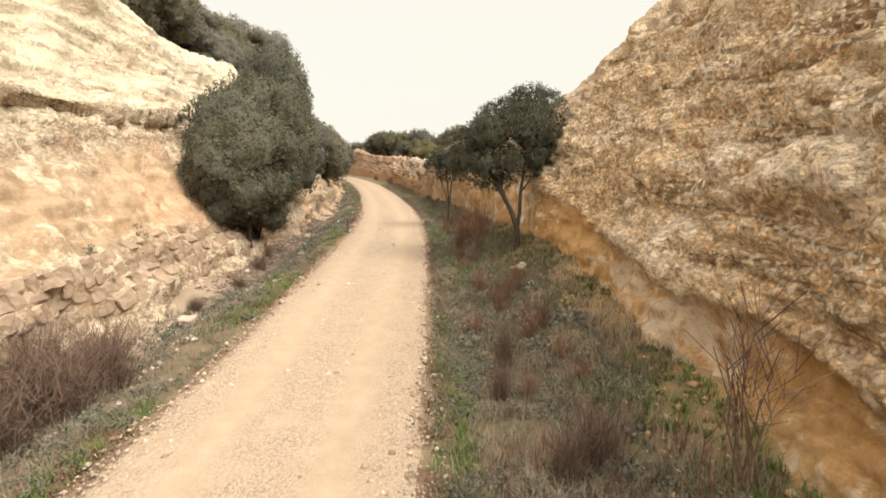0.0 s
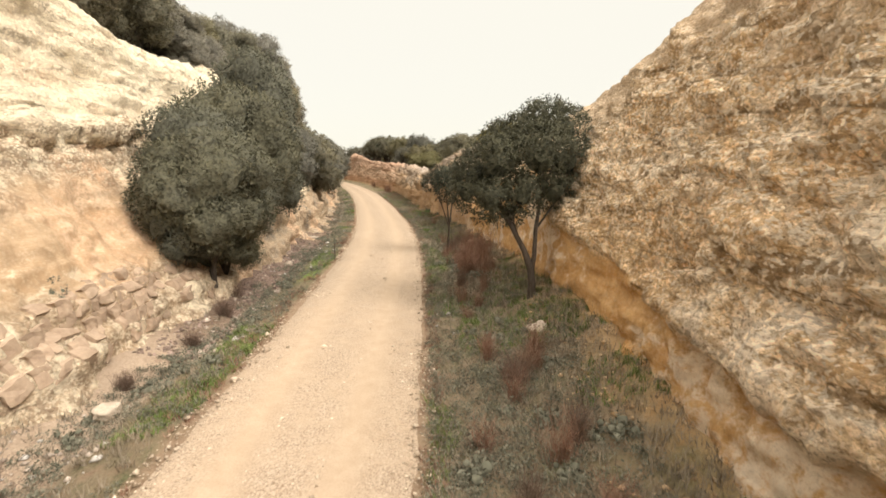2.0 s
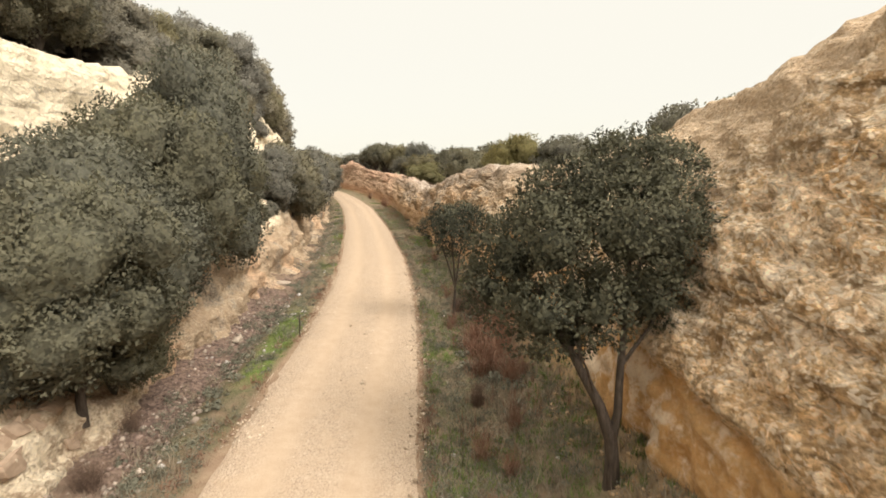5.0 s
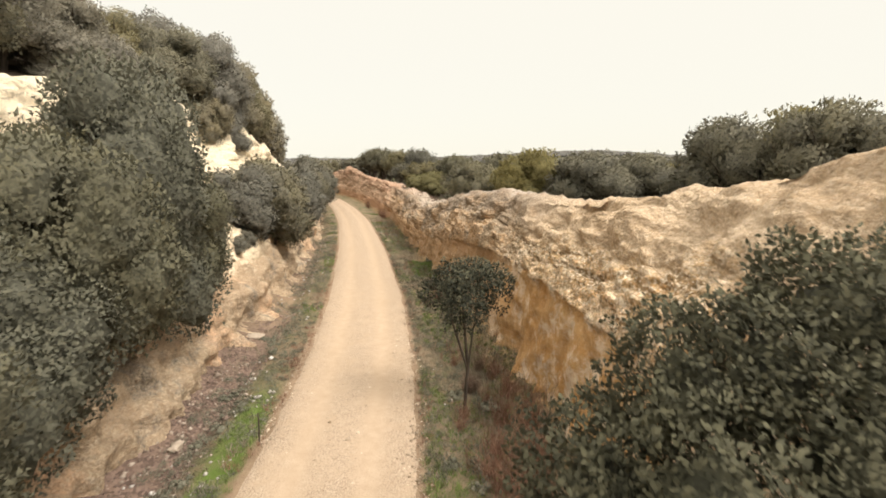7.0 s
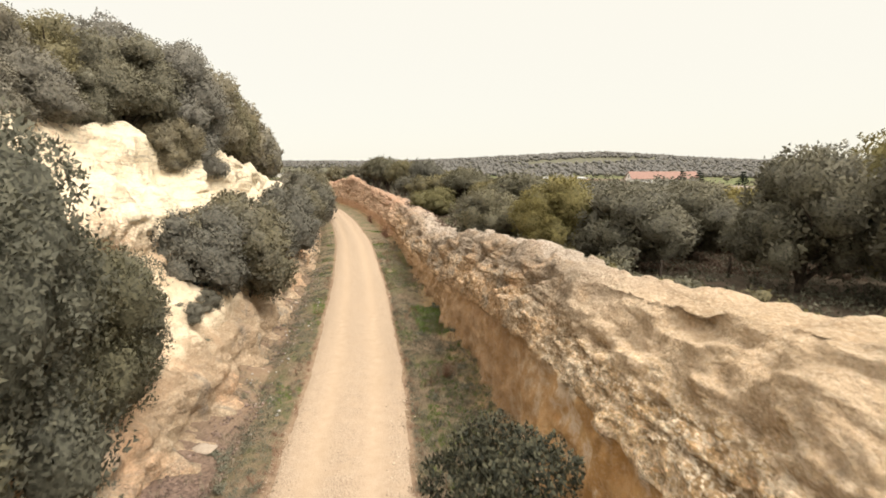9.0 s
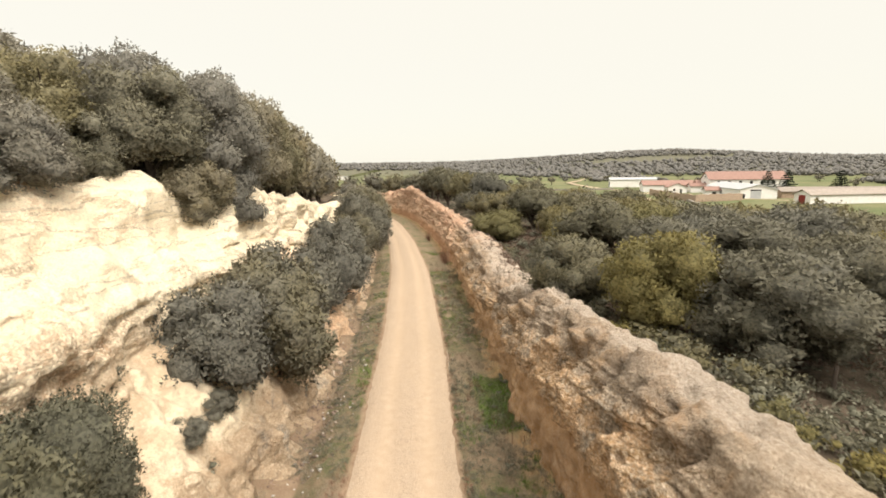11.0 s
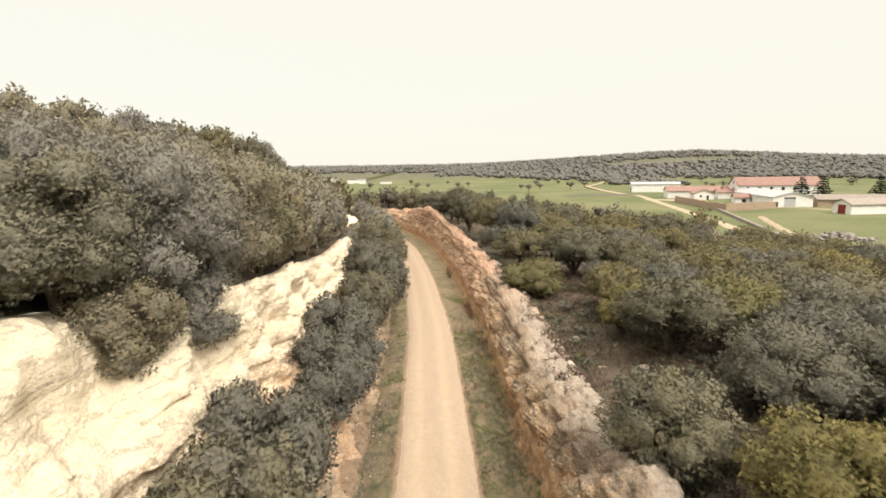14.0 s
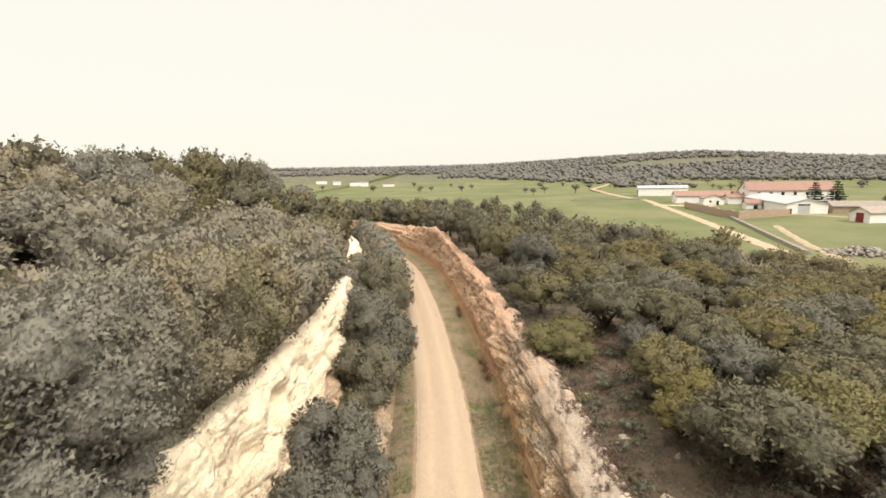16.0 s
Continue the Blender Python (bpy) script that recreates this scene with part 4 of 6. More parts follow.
def oak(seed, radius, height, clear, lobes, sprigs, per, leaf, mat=None, limbs=5, thick=0.16, name="holm_oak", skirt=0.2, **crown_kw):
    """A holm oak standing at its base: forked trunk, limbs, and the crown above the clear height."""
    r = np.random.default_rng(seed)
    root = new(name)
    cz = clear + height / 2
    fork = max(0.35, clear * 0.6)
    part("trunk", limb_mesh("trunk", [[(0, 0, -0.4, thick * 1.4), (0.03, 0.02, 0.12, thick), (0.05, -0.04, fork, thick * 0.85), (-0.05, 0.06, cz - height * 0.1, thick * 0.5), (0.05, 0.0, cz + height * 0.25, thick * 0.12)]], BARK), root)
    for k in range(limbs):
        a = 2 * math.pi * k / limbs + r.uniform(-0.4, 0.4)
        q = radius * r.uniform(0.45, 0.8)
        top = cz + height * r.uniform(-0.05, 0.28)
        mid_z = fork + (top - fork) * r.uniform(0.4, 0.6)
        path = [(0.05, -0.04, fork - 0.05, thick * 0.6), (math.cos(a) * q * 0.35, math.sin(a) * q * 0.35, mid_z, thick * 0.42),
                (math.cos(a + 0.2) * q * 0.7, math.sin(a + 0.2) * q * 0.7, mid_z + (top - mid_z) * 0.6, thick * 0.25), (math.cos(a) * q, math.sin(a) * q, top, thick * 0.08)]
        part("limb", limb_mesh("limb", [path], BARK, 6), root)
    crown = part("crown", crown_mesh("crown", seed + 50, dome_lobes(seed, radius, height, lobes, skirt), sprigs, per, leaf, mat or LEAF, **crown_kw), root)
    crown.location = (0, 0, cz)
    return root


rng = np.random.default_rng(11)
OAK_LABEL = "evergreen holm oak with a dense grey-green rounded crown"
# patterns: one built of each, the rest copied
def verge_oak():
    """The small oak against the cutting wall: two stems from one foot, the crown leaning out to the road low down and against the wall above."""
    root = new("holm_oak")
    part("trunk", limb_mesh("trunk", [[(0.0, 0, -0.5, 0.13), (0.0, 0, 0.1, 0.10), (-0.04, 0.02, 0.45, 0.092), (-0.22, 0.08, 0.95, 0.075), (-0.52, 0.18, 1.5, 0.062), (-0.85, 0.35, 2.15, 0.042), (-1.15, 0.6, 2.7, 0.015)]], BARK, 9), root)
    for path in ([(-0.03, 0.02, 0.40, 0.07), (0.05, 0.06, 0.85, 0.062), (0.08, 0.15, 1.5, 0.055), (0.22, 0.45, 2.3, 0.042), (0.42, 0.95, 3.4, 0.025), (0.5, 1.3, 4.5, 0.008)],
                 [(-0.5, 0.17, 1.46, 0.04), (-0.5, 0.45, 2.2, 0.03), (-0.55, 0.9, 3.1, 0.018), (-0.6, 1.25, 3.8, 0.006)],
                 [(-0.6, 0.22, 1.65, 0.035), (-1.15, 0.6, 2.2, 0.024), (-1.6, 1.1, 2.6, 0.008)],
                 [(0.09, 0.16, 1.55, 0.035), (0.5, 0.25, 2.1, 0.025), (0.95, 0.5, 2.7, 0.01)],
                 [(0.25, 0.5, 2.4, 0.03), (0.7, 0.95, 3.3, 0.02), (1.05, 1.3, 4.2, 0.008)],
                 [(-0.3, 0.1, 1.1, 0.025), (-0.5, -0.15, 1.6, 0.018), (-0.75, -0.3, 2.1, 0.007)]):
        part("limb", limb_mesh("limb", [path], BARK, 6), root)
    lobes = np.array([(1.0, 1.35, 4.15, 0.7), (0.4, 1.45, 4.35, 0.7), (-0.15, 1.35, 3.95, 0.62), (-0.75, 1.4, 3.7, 0.68), (0.2, 0.7, 3.4, 0.92), (0.95, 0.9, 3.25, 0.72), (-0.85, 0.8, 3.15, 0.82), (-1.35, 1.4, 2.9, 0.72), (-1.75, 1.15, 2.4, 0.52), (-1.15, 0.2, 2.25, 0.62), (-0.3, 0.2, 2.4, 0.58), (0.55, 0.4, 2.4, 0.48), (-0.6, 0.5, 1.85, 0.4), (1.2, 0.7, 2.7, 0.4)])
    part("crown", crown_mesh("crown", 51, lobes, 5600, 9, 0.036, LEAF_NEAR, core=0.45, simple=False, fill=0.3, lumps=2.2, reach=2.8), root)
    return tagged(root, "small holm oak with a forked dark trunk beside the cutting wall", "tree")


verge_oak().matrix_basis = pose(2.4, 15.05, 0.98)
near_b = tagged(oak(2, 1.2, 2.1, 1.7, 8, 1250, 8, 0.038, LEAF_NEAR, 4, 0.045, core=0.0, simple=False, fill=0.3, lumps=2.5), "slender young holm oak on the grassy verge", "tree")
near_b.matrix_basis = pose(0.25, 24.6, 0.15, 0, 0, 40) @ Matrix.Diagonal((1.05, 1.05, 1.15, 1))

BUSH_LABEL, SLOPE_LABEL = "bushy holm oak with branches hanging over the stony bank", "bushy holm oak on the hillside with foliage to the ground"
bush_near = [tagged(oak(20 + k, 2.2, 5.0, 0.1, 24, 6200, 5, 0.05, LEAF_BANK, 5, 0.1, skirt=0.35, fill=0.1, reach=2.2), BUSH_LABEL, "tree", "oaks along the west bank") for k in range(2)]
bush = [tagged(oak(24 + k, 2.2, 5.0, 0.1, 24, 2700, 5, 0.078, LEAF, 5, 0.1, skirt=0.35, fill=0.1), BUSH_LABEL, "tree", "oaks along the west bank") for k in range(2)]
mid_near = [tagged(oak(40 + k, 2.3, 4.2, 0.1, 22, 2700, 5, 0.078, (LEAF_DUSK, LEAF_GOLD)[k], 4, 0.15, skirt=0.35, fill=0.08), ("rounded grey-green holm oak with foliage down to the stony ground", "rounded yellow-green holm oak with foliage down to the stony ground")[k], "tree", "oak wood above the cutting") for k in range(2)]
mid = [tagged(oak(30 + k, 2.4, 3.7, 0.8, 19, 1150, 4, 0.115, (LEAF_OLIVE, LEAF_DUSK, LEAF_OLIVE, LEAF_GOLD)[k], 5, 0.19, skirt=0.05, fill=0.06), OAK_LABEL, "tree", "oak wood above the cutting") for k in range(4)]
slope_near = [tagged(oak(44 + k, 2.2, 4.4, 0.1, 22, 3700, 5, 0.068, (LEAF_SUNNY, LEAF_SLOPE_VEIL)[k], 3, 0.17, skirt=0.4, fill=0.05, reach=2.2), SLOPE_LABEL, "tree", "oaks on the west hill") for k in range(2)]
hillside = [tagged(oak(36 + k, 2.2, 4.4, 0.1, 20, 1000, 4, 0.132, LEAF_SLOPE_VEIL, 3, 0.17, skirt=0.4, fill=0.05), SLOPE_LABEL, "tree", "oaks on the west hill") for k in range(3)]
used = set()


def stand(kind, x, y, z, sx, sz=None, turn=None):
    """Put the pattern itself down the first time, copies after that."""
    a = rng.uniform(0, 360) if turn is None else turn
    m = pose(x, y, z, 0, 0, a) @ Matrix.Diagonal((sx, sx, sz or sx, 1))
    if kind.name in used:
        kind = copy_thing(kind, m)
    used.add(kind.name)
    kind.matrix_basis = m
    return kind


taken = []
# oaks on the west bank, hanging over the ditch: y, offset from the road's middle, foot height, width, height
for k, (y, u, z, sx, sz) in enumerate(((17.2, -4.7, 0.75, 0.95, 0.98), (19.8, -5.7, 0.6, 1.15, 1.15), (22.6, -5.9, 0.7, 1.2, 1.47), (25.4, -6.0, 0.7, 1.3, 1.75), (28.0, -6.4, 0.7, 1.05, 1.35), (30.8, -6.6, 1.2, 0.8, 0.95), (33.6, -8.3, 3.6, 0.5, 0.45),
                                       (37.4, -6.3, 1.6, 0.95, 1.05), (40.4, -5.4, 1.0, 1.3, 1.2), (43.8, -5.9, 0.8, 1.2, 1.25), (47.4, -6.2, 0.8, 0.62, 0.6), (51.2, -5.6, 0.7, 1.1, 1.1), (55.0, -5.3, 0.7, 1.2, 1.25),
                                       (60.2, -5.9, 0.6, 0.8, 0.85), (64.5, -5.3, 0.6, 1.15, 1.15), (70, -4.7, 0.6, 1.4, 1.5), (75.8, -5.6, 0.5, 1.25, 1.2), (81, -4.9, 0.5, 1.45, 1.5), (86, -4.9, 0.5, 1.5, 1.5), (16.6, -5.3, 0.75, 0.5, 0.6), (18.2, -4.7, 0.3, 0.62, 0.6))):
    stand((bush_near if y < 31 else bush)[k % 2], float(road_x(y)) + u, y, z, sx, sz)


def scatter(count, box, test, kinds, gap, smin, smax, tries=25, tall=1.0):
    n = 0
    spots = np.array(taken) if taken else np.zeros((0, 3))
    for _ in range(count * tries):
        if n >= count:
            break
        y = rng.uniform(box[0], box[1])
        u = rng.uniform(box[2], box[3])
        if not test(u, y) or (len(spots) and (((spots[:, 0] - u) ** 2 + (spots[:, 1] - y) ** 2) < ((gap + spots[:, 2]) / 2) ** 2).any()):
            continue
        x = float(road_x(y)) + u
        s = rng.uniform(smin, smax)
        stand(kinds[rng.integers(len(kinds))], x, y, ground_z(x, y) - 0.15, s, s * rng.uniform(0.85, 1.15) * tall)
        taken.append((u, y, gap))
        spots = np.array(taken)
        n += 1


def oak_at(kind, x, y, s, tall=1.0):
    u = x - float(road_x(y))
    stand(kind, x, y, ground_z(x, y) - 0.15, s, s * tall)
    taken.append((u, y, 4.2 * s))


# hill wood above the west cliff, the foremost trees leaning out over the crest
for y, du, s, tall in ((22.5, 4.0, 0.8, 0.9), (25.5, 4.0, 0.95, 1.0), (28.5, 2.8, 1.0, 1.0), (31.5, 2.6, 1.0, 1.0), (35, 2.2, 0.95, 0.85), (38.5, 2.4, 1.0, 0.85), (42, 0.9, 1.1, 0.9), (43.5, 3.0, 1.2, 0.97), (45.0, 0.6, 1.1, 1.05), (47.8, 1.6, 1.05, 1.14), (51, 1.4, 1.1, 1.16), (54.5, 1.4, 1.05, 1.22),
                       (58, 1.4, 1.1, 1.15), (62.5, 1.6, 1.15, 1.2), (67, 1.8, 1.15, 1.2), (72, 1.9, 1.15, 1.2), (77, 1.9, 1.1, 1.2), (82, 2.2, 1.1, 1.15)):
    oak_at(slope_near[int(y) % 2] if y < 56 else hillside[int(y) % 3], float(road_x(y) + w_top_u(y)) - du, y, s * 1.08, tall)
for y, u, s in ((36.5, -13.6, 0.72), (39.6, -13.2, 0.74), (40.5, -16.0, 0.74), (36.0, -16.2, 0.72), (32.5, -14.2, 0.7), (29.0, -13.6, 0.7), (33.5, -17.5, 0.72), (60, -14, 1.35), (65, -15, 1.4), (70, -13.5, 1.35), (75, -15.5, 1.4), (56, -17, 1.35), (80, -13, 1.3)):
    oak_at(slope_near[int(y) % 2] if y < 56 else hillside[int(y) % 3], float(road_x(y)) + u, y, s)
# bushes on the ledges and the crest of the west cliff
for y, u, z, s in ((35.6, -11.4, 9.0, 0.85), (33.0, -11.6, 8.8, 0.8), (38.6, -11.9, 9.3, 0.8), (43.0, -9.7, 7.4, 0.9), (45.8, -9.2, 7.0, 0.9), (49.0, -9.9, 7.2, 0.85), (84, -8.6, 4.0, 0.75), (89, -8.6, 3.7, 0.78), (95, -8.7, 3.4, 0.8), (80, -7.5, 2.8, 0.8)):
    stand(slope_near[int(y) % 2] if y < 56 else hillside[int(y) % 3], float(road_x(y)) + u, y, z, s, s * 0.85)
for y, u, z, s in ((38.7, -6.1, 2.1, 0.42), (36.2, -6.1, 2.1, 0.36), (41.2, -5.6, 1.5, 0.4), (34.6, -6.1, 2.2, 0.3)):
    stand(bush[int(y) % 2], float(road_x(y)) + u, y, z, s, s * 0.75)
oak_at(slope_near[1], float(road_x(42.6)) - 12.1, 42.6, 0.6)
for x, y in ((-52, 117), (-57, 124), (-49, 110), (-47, 120)):
    oak_at(hillside[y % 3], x, y, 1.5, 1.0)
for y in range(88, 136, 5):
    stand(hillside[y % 3], float(road_x(y)) - 4.9, y, 0.3, 1.6, 1.5)
scatter(36, (20, 70, -27, -9.5), lambda u, y: u < float(w_top_u(y)) - 2.2 - (1.0 if 31 < y < 41 else 0), hillside, 2.8, 1.0, 1.3, tall=0.95)
# wood east of the cut
for x, y, s, tall in ((2.0, 46.6, 1.06, 0.88), (5.0, 42.7, 1.05, 0.95), (8.0, 39.9, 1.3, 0.8), (12.6, 43.8, 1.28, 0.85), (7.5, 51.3, 1.25, 0.82), (12.0, 50.8, 1.4, 0.76), (16.5, 47.5, 1.3, 0.75), (5.2, 57.2, 1.3, 0.8), (3.1, 60.8, 0.7, 0.85), (4.0, 63.0, 0.8, 0.85), (8.6, 58.8, 1.2, 0.85), (10.4, 54.6, 1.15, 0.8), (13.0, 60.2, 1.25, 0.8), (7.4, 65.8, 1.0, 0.9), (10.6, 62.2, 1.3, 0.76), (3.3, 65.4, 0.95, 0.9),
                      (-2.2, 71.5, 1.2, 0.66), (1.6, 76.5, 1.4, 0.8), (6.4, 76.0, 1.15, 0.85), (7.4, 69.8, 0.95, 1.0), (12.0, 72.2, 1.3, 0.8), (14.8, 67.6, 1.4, 0.72), (18.8, 66.5, 1.35, 0.72), (17.0, 56.5, 1.5, 0.72), (21.5, 60.0, 1.4, 0.75), (24.0, 85.2, 1.35, 0.85), (24.6, 78.5, 1.3, 0.8), (15.9, 98.9, 1.55, 0.8), (-1.0, 97.4, 1.75, 0.62),
                      (10.5, 108.4, 1.9, 0.75), (18.5, 110, 2.0, 0.8), (0.4, 86.0, 1.3, 0.8), (8.6, 85.0, 1.4, 0.8), (17.0, 83.0, 1.5, 0.78),
                      (13.8, 37.0, 1.3, 1.12), (16.0, 33.6, 1.3, 1.2), (18.2, 37.2, 1.25, 1.25), (22.0, 42.0, 1.4, 1.1), (25.5, 37.0, 1.3, 1.15), (28.5, 46, 1.5, 1.0), (-8, 100, 1.3, 1.1), (-4, 93, 1.3, 1.1), (-12, 108, 1.4, 1.1), (2, 103, 1.4, 1.0), (-15, 117, 1.4, 1.1)):
    oak_at(mid_near[int(42 < y < 43 or x > 16 or y > 70)] if y < 53 or x < -1.5 and y < 75 else mid[int(x + y) % 4], x, y, s, tall)
scatter(34, (50, 95, 20, 48), lambda u, y: u > 24 or y > 76, mid, 5.4, 1.1, 1.6, tall=0.76)
scatter(14, (52, 80, 13, 26), lambda u, y: y > 66 or u > 17, mid, 3.2, 0.45, 0.8, tall=0.85)


# the rest of the wood, too many to count: one mass of trunks and crowns
def tree_arrays(seed, clumps, leaves, leaf, skirt, clear=0.7, height=3.7, lobes=8, fine=(8, 6)):
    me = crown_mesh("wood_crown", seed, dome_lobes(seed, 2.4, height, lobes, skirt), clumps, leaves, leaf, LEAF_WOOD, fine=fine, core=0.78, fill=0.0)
    v = np.empty(len(me.vertices) * 3, np.float32)
    me.vertices.foreach_get("co", v)
    v = v.reshape(-1, 3).astype(float) + (0, 0, clear + height / 2)
    f = [tuple(p.vertices) for p in me.polygons]
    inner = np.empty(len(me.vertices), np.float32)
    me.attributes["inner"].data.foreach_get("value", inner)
    nrm = np.zeros((len(v), 3))
    cn = np.empty(len(me.loops) * 3, np.float32)
    me.corner_normals.foreach_get("vector", cn)
    ix = np.empty(len(me.loops), np.int32)
    me.loops.foreach_get("vertex_index", ix)
    nrm[ix] = cn.reshape(-1, 3)
    bpy.data.meshes.remove(me)
    return v, np.array(f), nrm, inner


def wood(name, label, kinds, count, box, test, gap, smin, smax, tall=1.0):
    vs, fs, ts, ns, ins, n, found = [], [], [], [], [], 0, 0
    trunks = []
    spots = np.array(taken)
    for _ in range(count * 25):
        if found >= count:
            break
        y, u = rng.uniform(box[0], box[1]), rng.uniform(box[2], box[3])
        if not test(u, y) or (((spots[:, 0] - u) ** 2 + (spots[:, 1] - y) ** 2) < ((gap + spots[:, 2]) / 2) ** 2).any():
            continue
        taken.append((u, y, gap))
        spots = np.array(taken)
        x = float(road_x(y)) + u
        z = ground_z(x, y) - 0.15
        s, a = rng.uniform(smin, smax), rng.uniform(0, 6.28)
        v, f, nrm, inner = kinds[rng.integers(len(kinds))]
        ins.append(inner)
        ns.append(np.stack([nrm[:, 0] * math.cos(a) - nrm[:, 1] * math.sin(a), nrm[:, 0] * math.sin(a) + nrm[:, 1] * math.cos(a), nrm[:, 2]], 1))
        w = np.stack([v[:, 0] * math.cos(a) - v[:, 1] * math.sin(a), v[:, 0] * math.sin(a) + v[:, 1] * math.cos(a), v[:, 2] * tall * rng.uniform(0.85, 1.15)], 1) * s + (x, y, z)
        vs.append(w)
        fs.append(f + n)
        ts.append(np.full(len(w), rng.random()))
        n += len(w)
        trunks.append([(x, y, z - 0.3, 0.2 * s), (x + 0.05, y, z + 0.9 * s, 0.15 * s), (x, y + 0.1, z + 2.2 * s, 0.08 * s)])
        found += 1
    root = tagged(new(name), label, "wood", kind="stuff")
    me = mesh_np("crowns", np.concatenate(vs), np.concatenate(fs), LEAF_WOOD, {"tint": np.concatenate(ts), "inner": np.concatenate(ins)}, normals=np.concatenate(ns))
    tagged(part("crowns", me, root), kind="stuff")
    tagged(part("trunks", limb_mesh("trunks", trunks, BARK, 5), root), kind="stuff")


def in_wood(u, y):
    """The wood's edge towards the pasture, as a distance at each bearing from the cutting."""
    x = float(road_x(y)) + u + 5
    a = math.degrees(math.atan2(x, y - 37))
    return math.hypot(x, y - 37) < float(np.interp(a, (-40, -19, -8, -2, 4.4, 10.7, 19, 26, 33, 45), (380, 350, 310, 270, 220, 162, 122, 103, 93, 84)))


near_wood = [tree_arrays(140 + k, 420, 4, 0.14, 0.15, lobes=12, fine=(7, 5)) for k in range(4)]
hill_wood = [tree_arrays(150 + k, 260, 4, 0.2, 0.4, 0.1, 4.5, lobes=11, fine=(7, 5)) for k in range(3)]
dist_wood = [tree_arrays(160 + k, 90, 3, 0.28, 0.4, 0.0, 4.0, lobes=6, fine=(6, 4)) for k in range(3)]
wood("hill_oak_wood", "dense grey-green holm oak wood on the west hill", hill_wood, 150, (12, 150, -62, -10.5), lambda u, y: u < float(w_top_u(y)) - 1.8, 3.1, 1.0, 1.35)
wood("east_oak_wood", "dense olive-green holm oak wood east of the cutting", near_wood, 130, (34, 135, 10, 84), lambda u, y: u > float(e_back_u(y)) + 2.5 and in_wood(u, y) and (y > 76 or u > 27), 4.8, 1.1, 1.65, 0.76)
wood("valley_oak_wood", "distant holm oak wood towards the valley", dist_wood, 420, (95, 340, -90, 260), lambda u, y: (u > float(e_back_u(y)) + 2.5 or u < -12 or y > 170) and in_wood(u, y), 4.8, 1.3, 2.0, 1.0)
wood("north_oak_wood", "distant holm oak wood along the end of the cutting", dist_wood, 150, (88, 260, -130, -4.5), lambda u, y: u < -11, 4.6, 1.3, 1.9)
dist_oak = [tagged(oak(60 + k, 2.6, 3.4, 0.9, 6, 90, 3, 0.22, LEAF, 0, 0.22, skirt=0.1, fine=(8, 6)), "holm oak standing far off in the pasture", "tree", "distant oaks") for k in range(3)]


# ---- verge: grasses, shrubs, stones ----
def floor_z(u, y):
    """Height of the floor of the cut, for things that grow and lie on it."""
    u, y = np.asarray(u, float), np.asarray(y, float)
    fw, fe, fz = w_foot_u(y), e_foot_u(y), e_foot_z(y)
    us = [fw - 0.6, -3.7 + 0 * y, -2.9 + 0 * y, -1.95 + 0 * y, 1.95 + 0 * y, 2.7 + 0 * y, 3.7 + 0 * y, fe - 0.5, fe + 0.7]
    zs = [0.1 + 0 * y, -0.33 + 0 * y, -0.06 + 0 * y, -0.01 + 0 * y, -0.01 + 0 * y, 0 * y, 0.08 * fz, fz - 0.2, fz + 0.25]
    z = np.where(u < us[0], 0.1, zs[-1])
    for a, b, p, q in zip(us, us[1:], zs, zs[1:]):
        inside = (u >= a) & (u < b)
        z = np.where(inside, p + (q - p) * (u - a) / (b - a), z)
    co = np.stack([road_x(y) + u, y, z], 1)
    return z + np.where(np.abs(u) < 1.95, 0, 0.07 * fbm(co * 1.1, 3))


def strewn(n, y0, y1, u0, u1, patch=0.0, scale=0.6, seed=0, near=1.6):
    """Places on the floor of the cut, more of them towards y0, kept where a noise allows."""
    g = np.random.default_rng(seed)
    y = y0 + (y1 - y0) * g.random(n) ** near
    u = g.uniform(u0, u1, n)
    keep = vnoise(np.stack([u * scale, y * scale, 0 * y + seed * 3.1], 1)) > patch
    u, y = u[keep], y[keep]
    return np.stack([road_x(y) + u, y, floor_z(u, y)], 1)


def tufts(name, places, blades, height, spread, width, material, label, seed, droop=0.5, category="grass"):
    g = np.random.default_rng(seed)
    n = len(places) * blades
    root = np.repeat(places, blades, 0) + g.normal(size=(n, 3)) * (spread * 0.4, spread * 0.4, 0)
    size = np.repeat(g.uniform(0.5, 1.3, len(places)), blades)[:, None]
    a = g.uniform(0, 2 * np.pi, n)
    out = np.stack([np.cos(a), np.sin(a), np.zeros(n)], 1) * g.uniform(0.1, 1.0, (n, 1)) * spread * size
    h = height * size * g.uniform(0.6, 1.1, (n, 1))
    side = np.stack([-np.sin(a), np.cos(a), np.zeros(n)], 1) * width
    up = np.array([0, 0, 1.0])
    tip = root + out * (1 + droop) + up * h
    v = np.stack([root - side * 1.2, root + side * 1.2, tip], 1).reshape(-1, 3)
    f = np.arange(3 * n).reshape(-1, 3)
    return tagged(new(name, mesh_np(name, v, f, material)), label, category, kind="stuff")


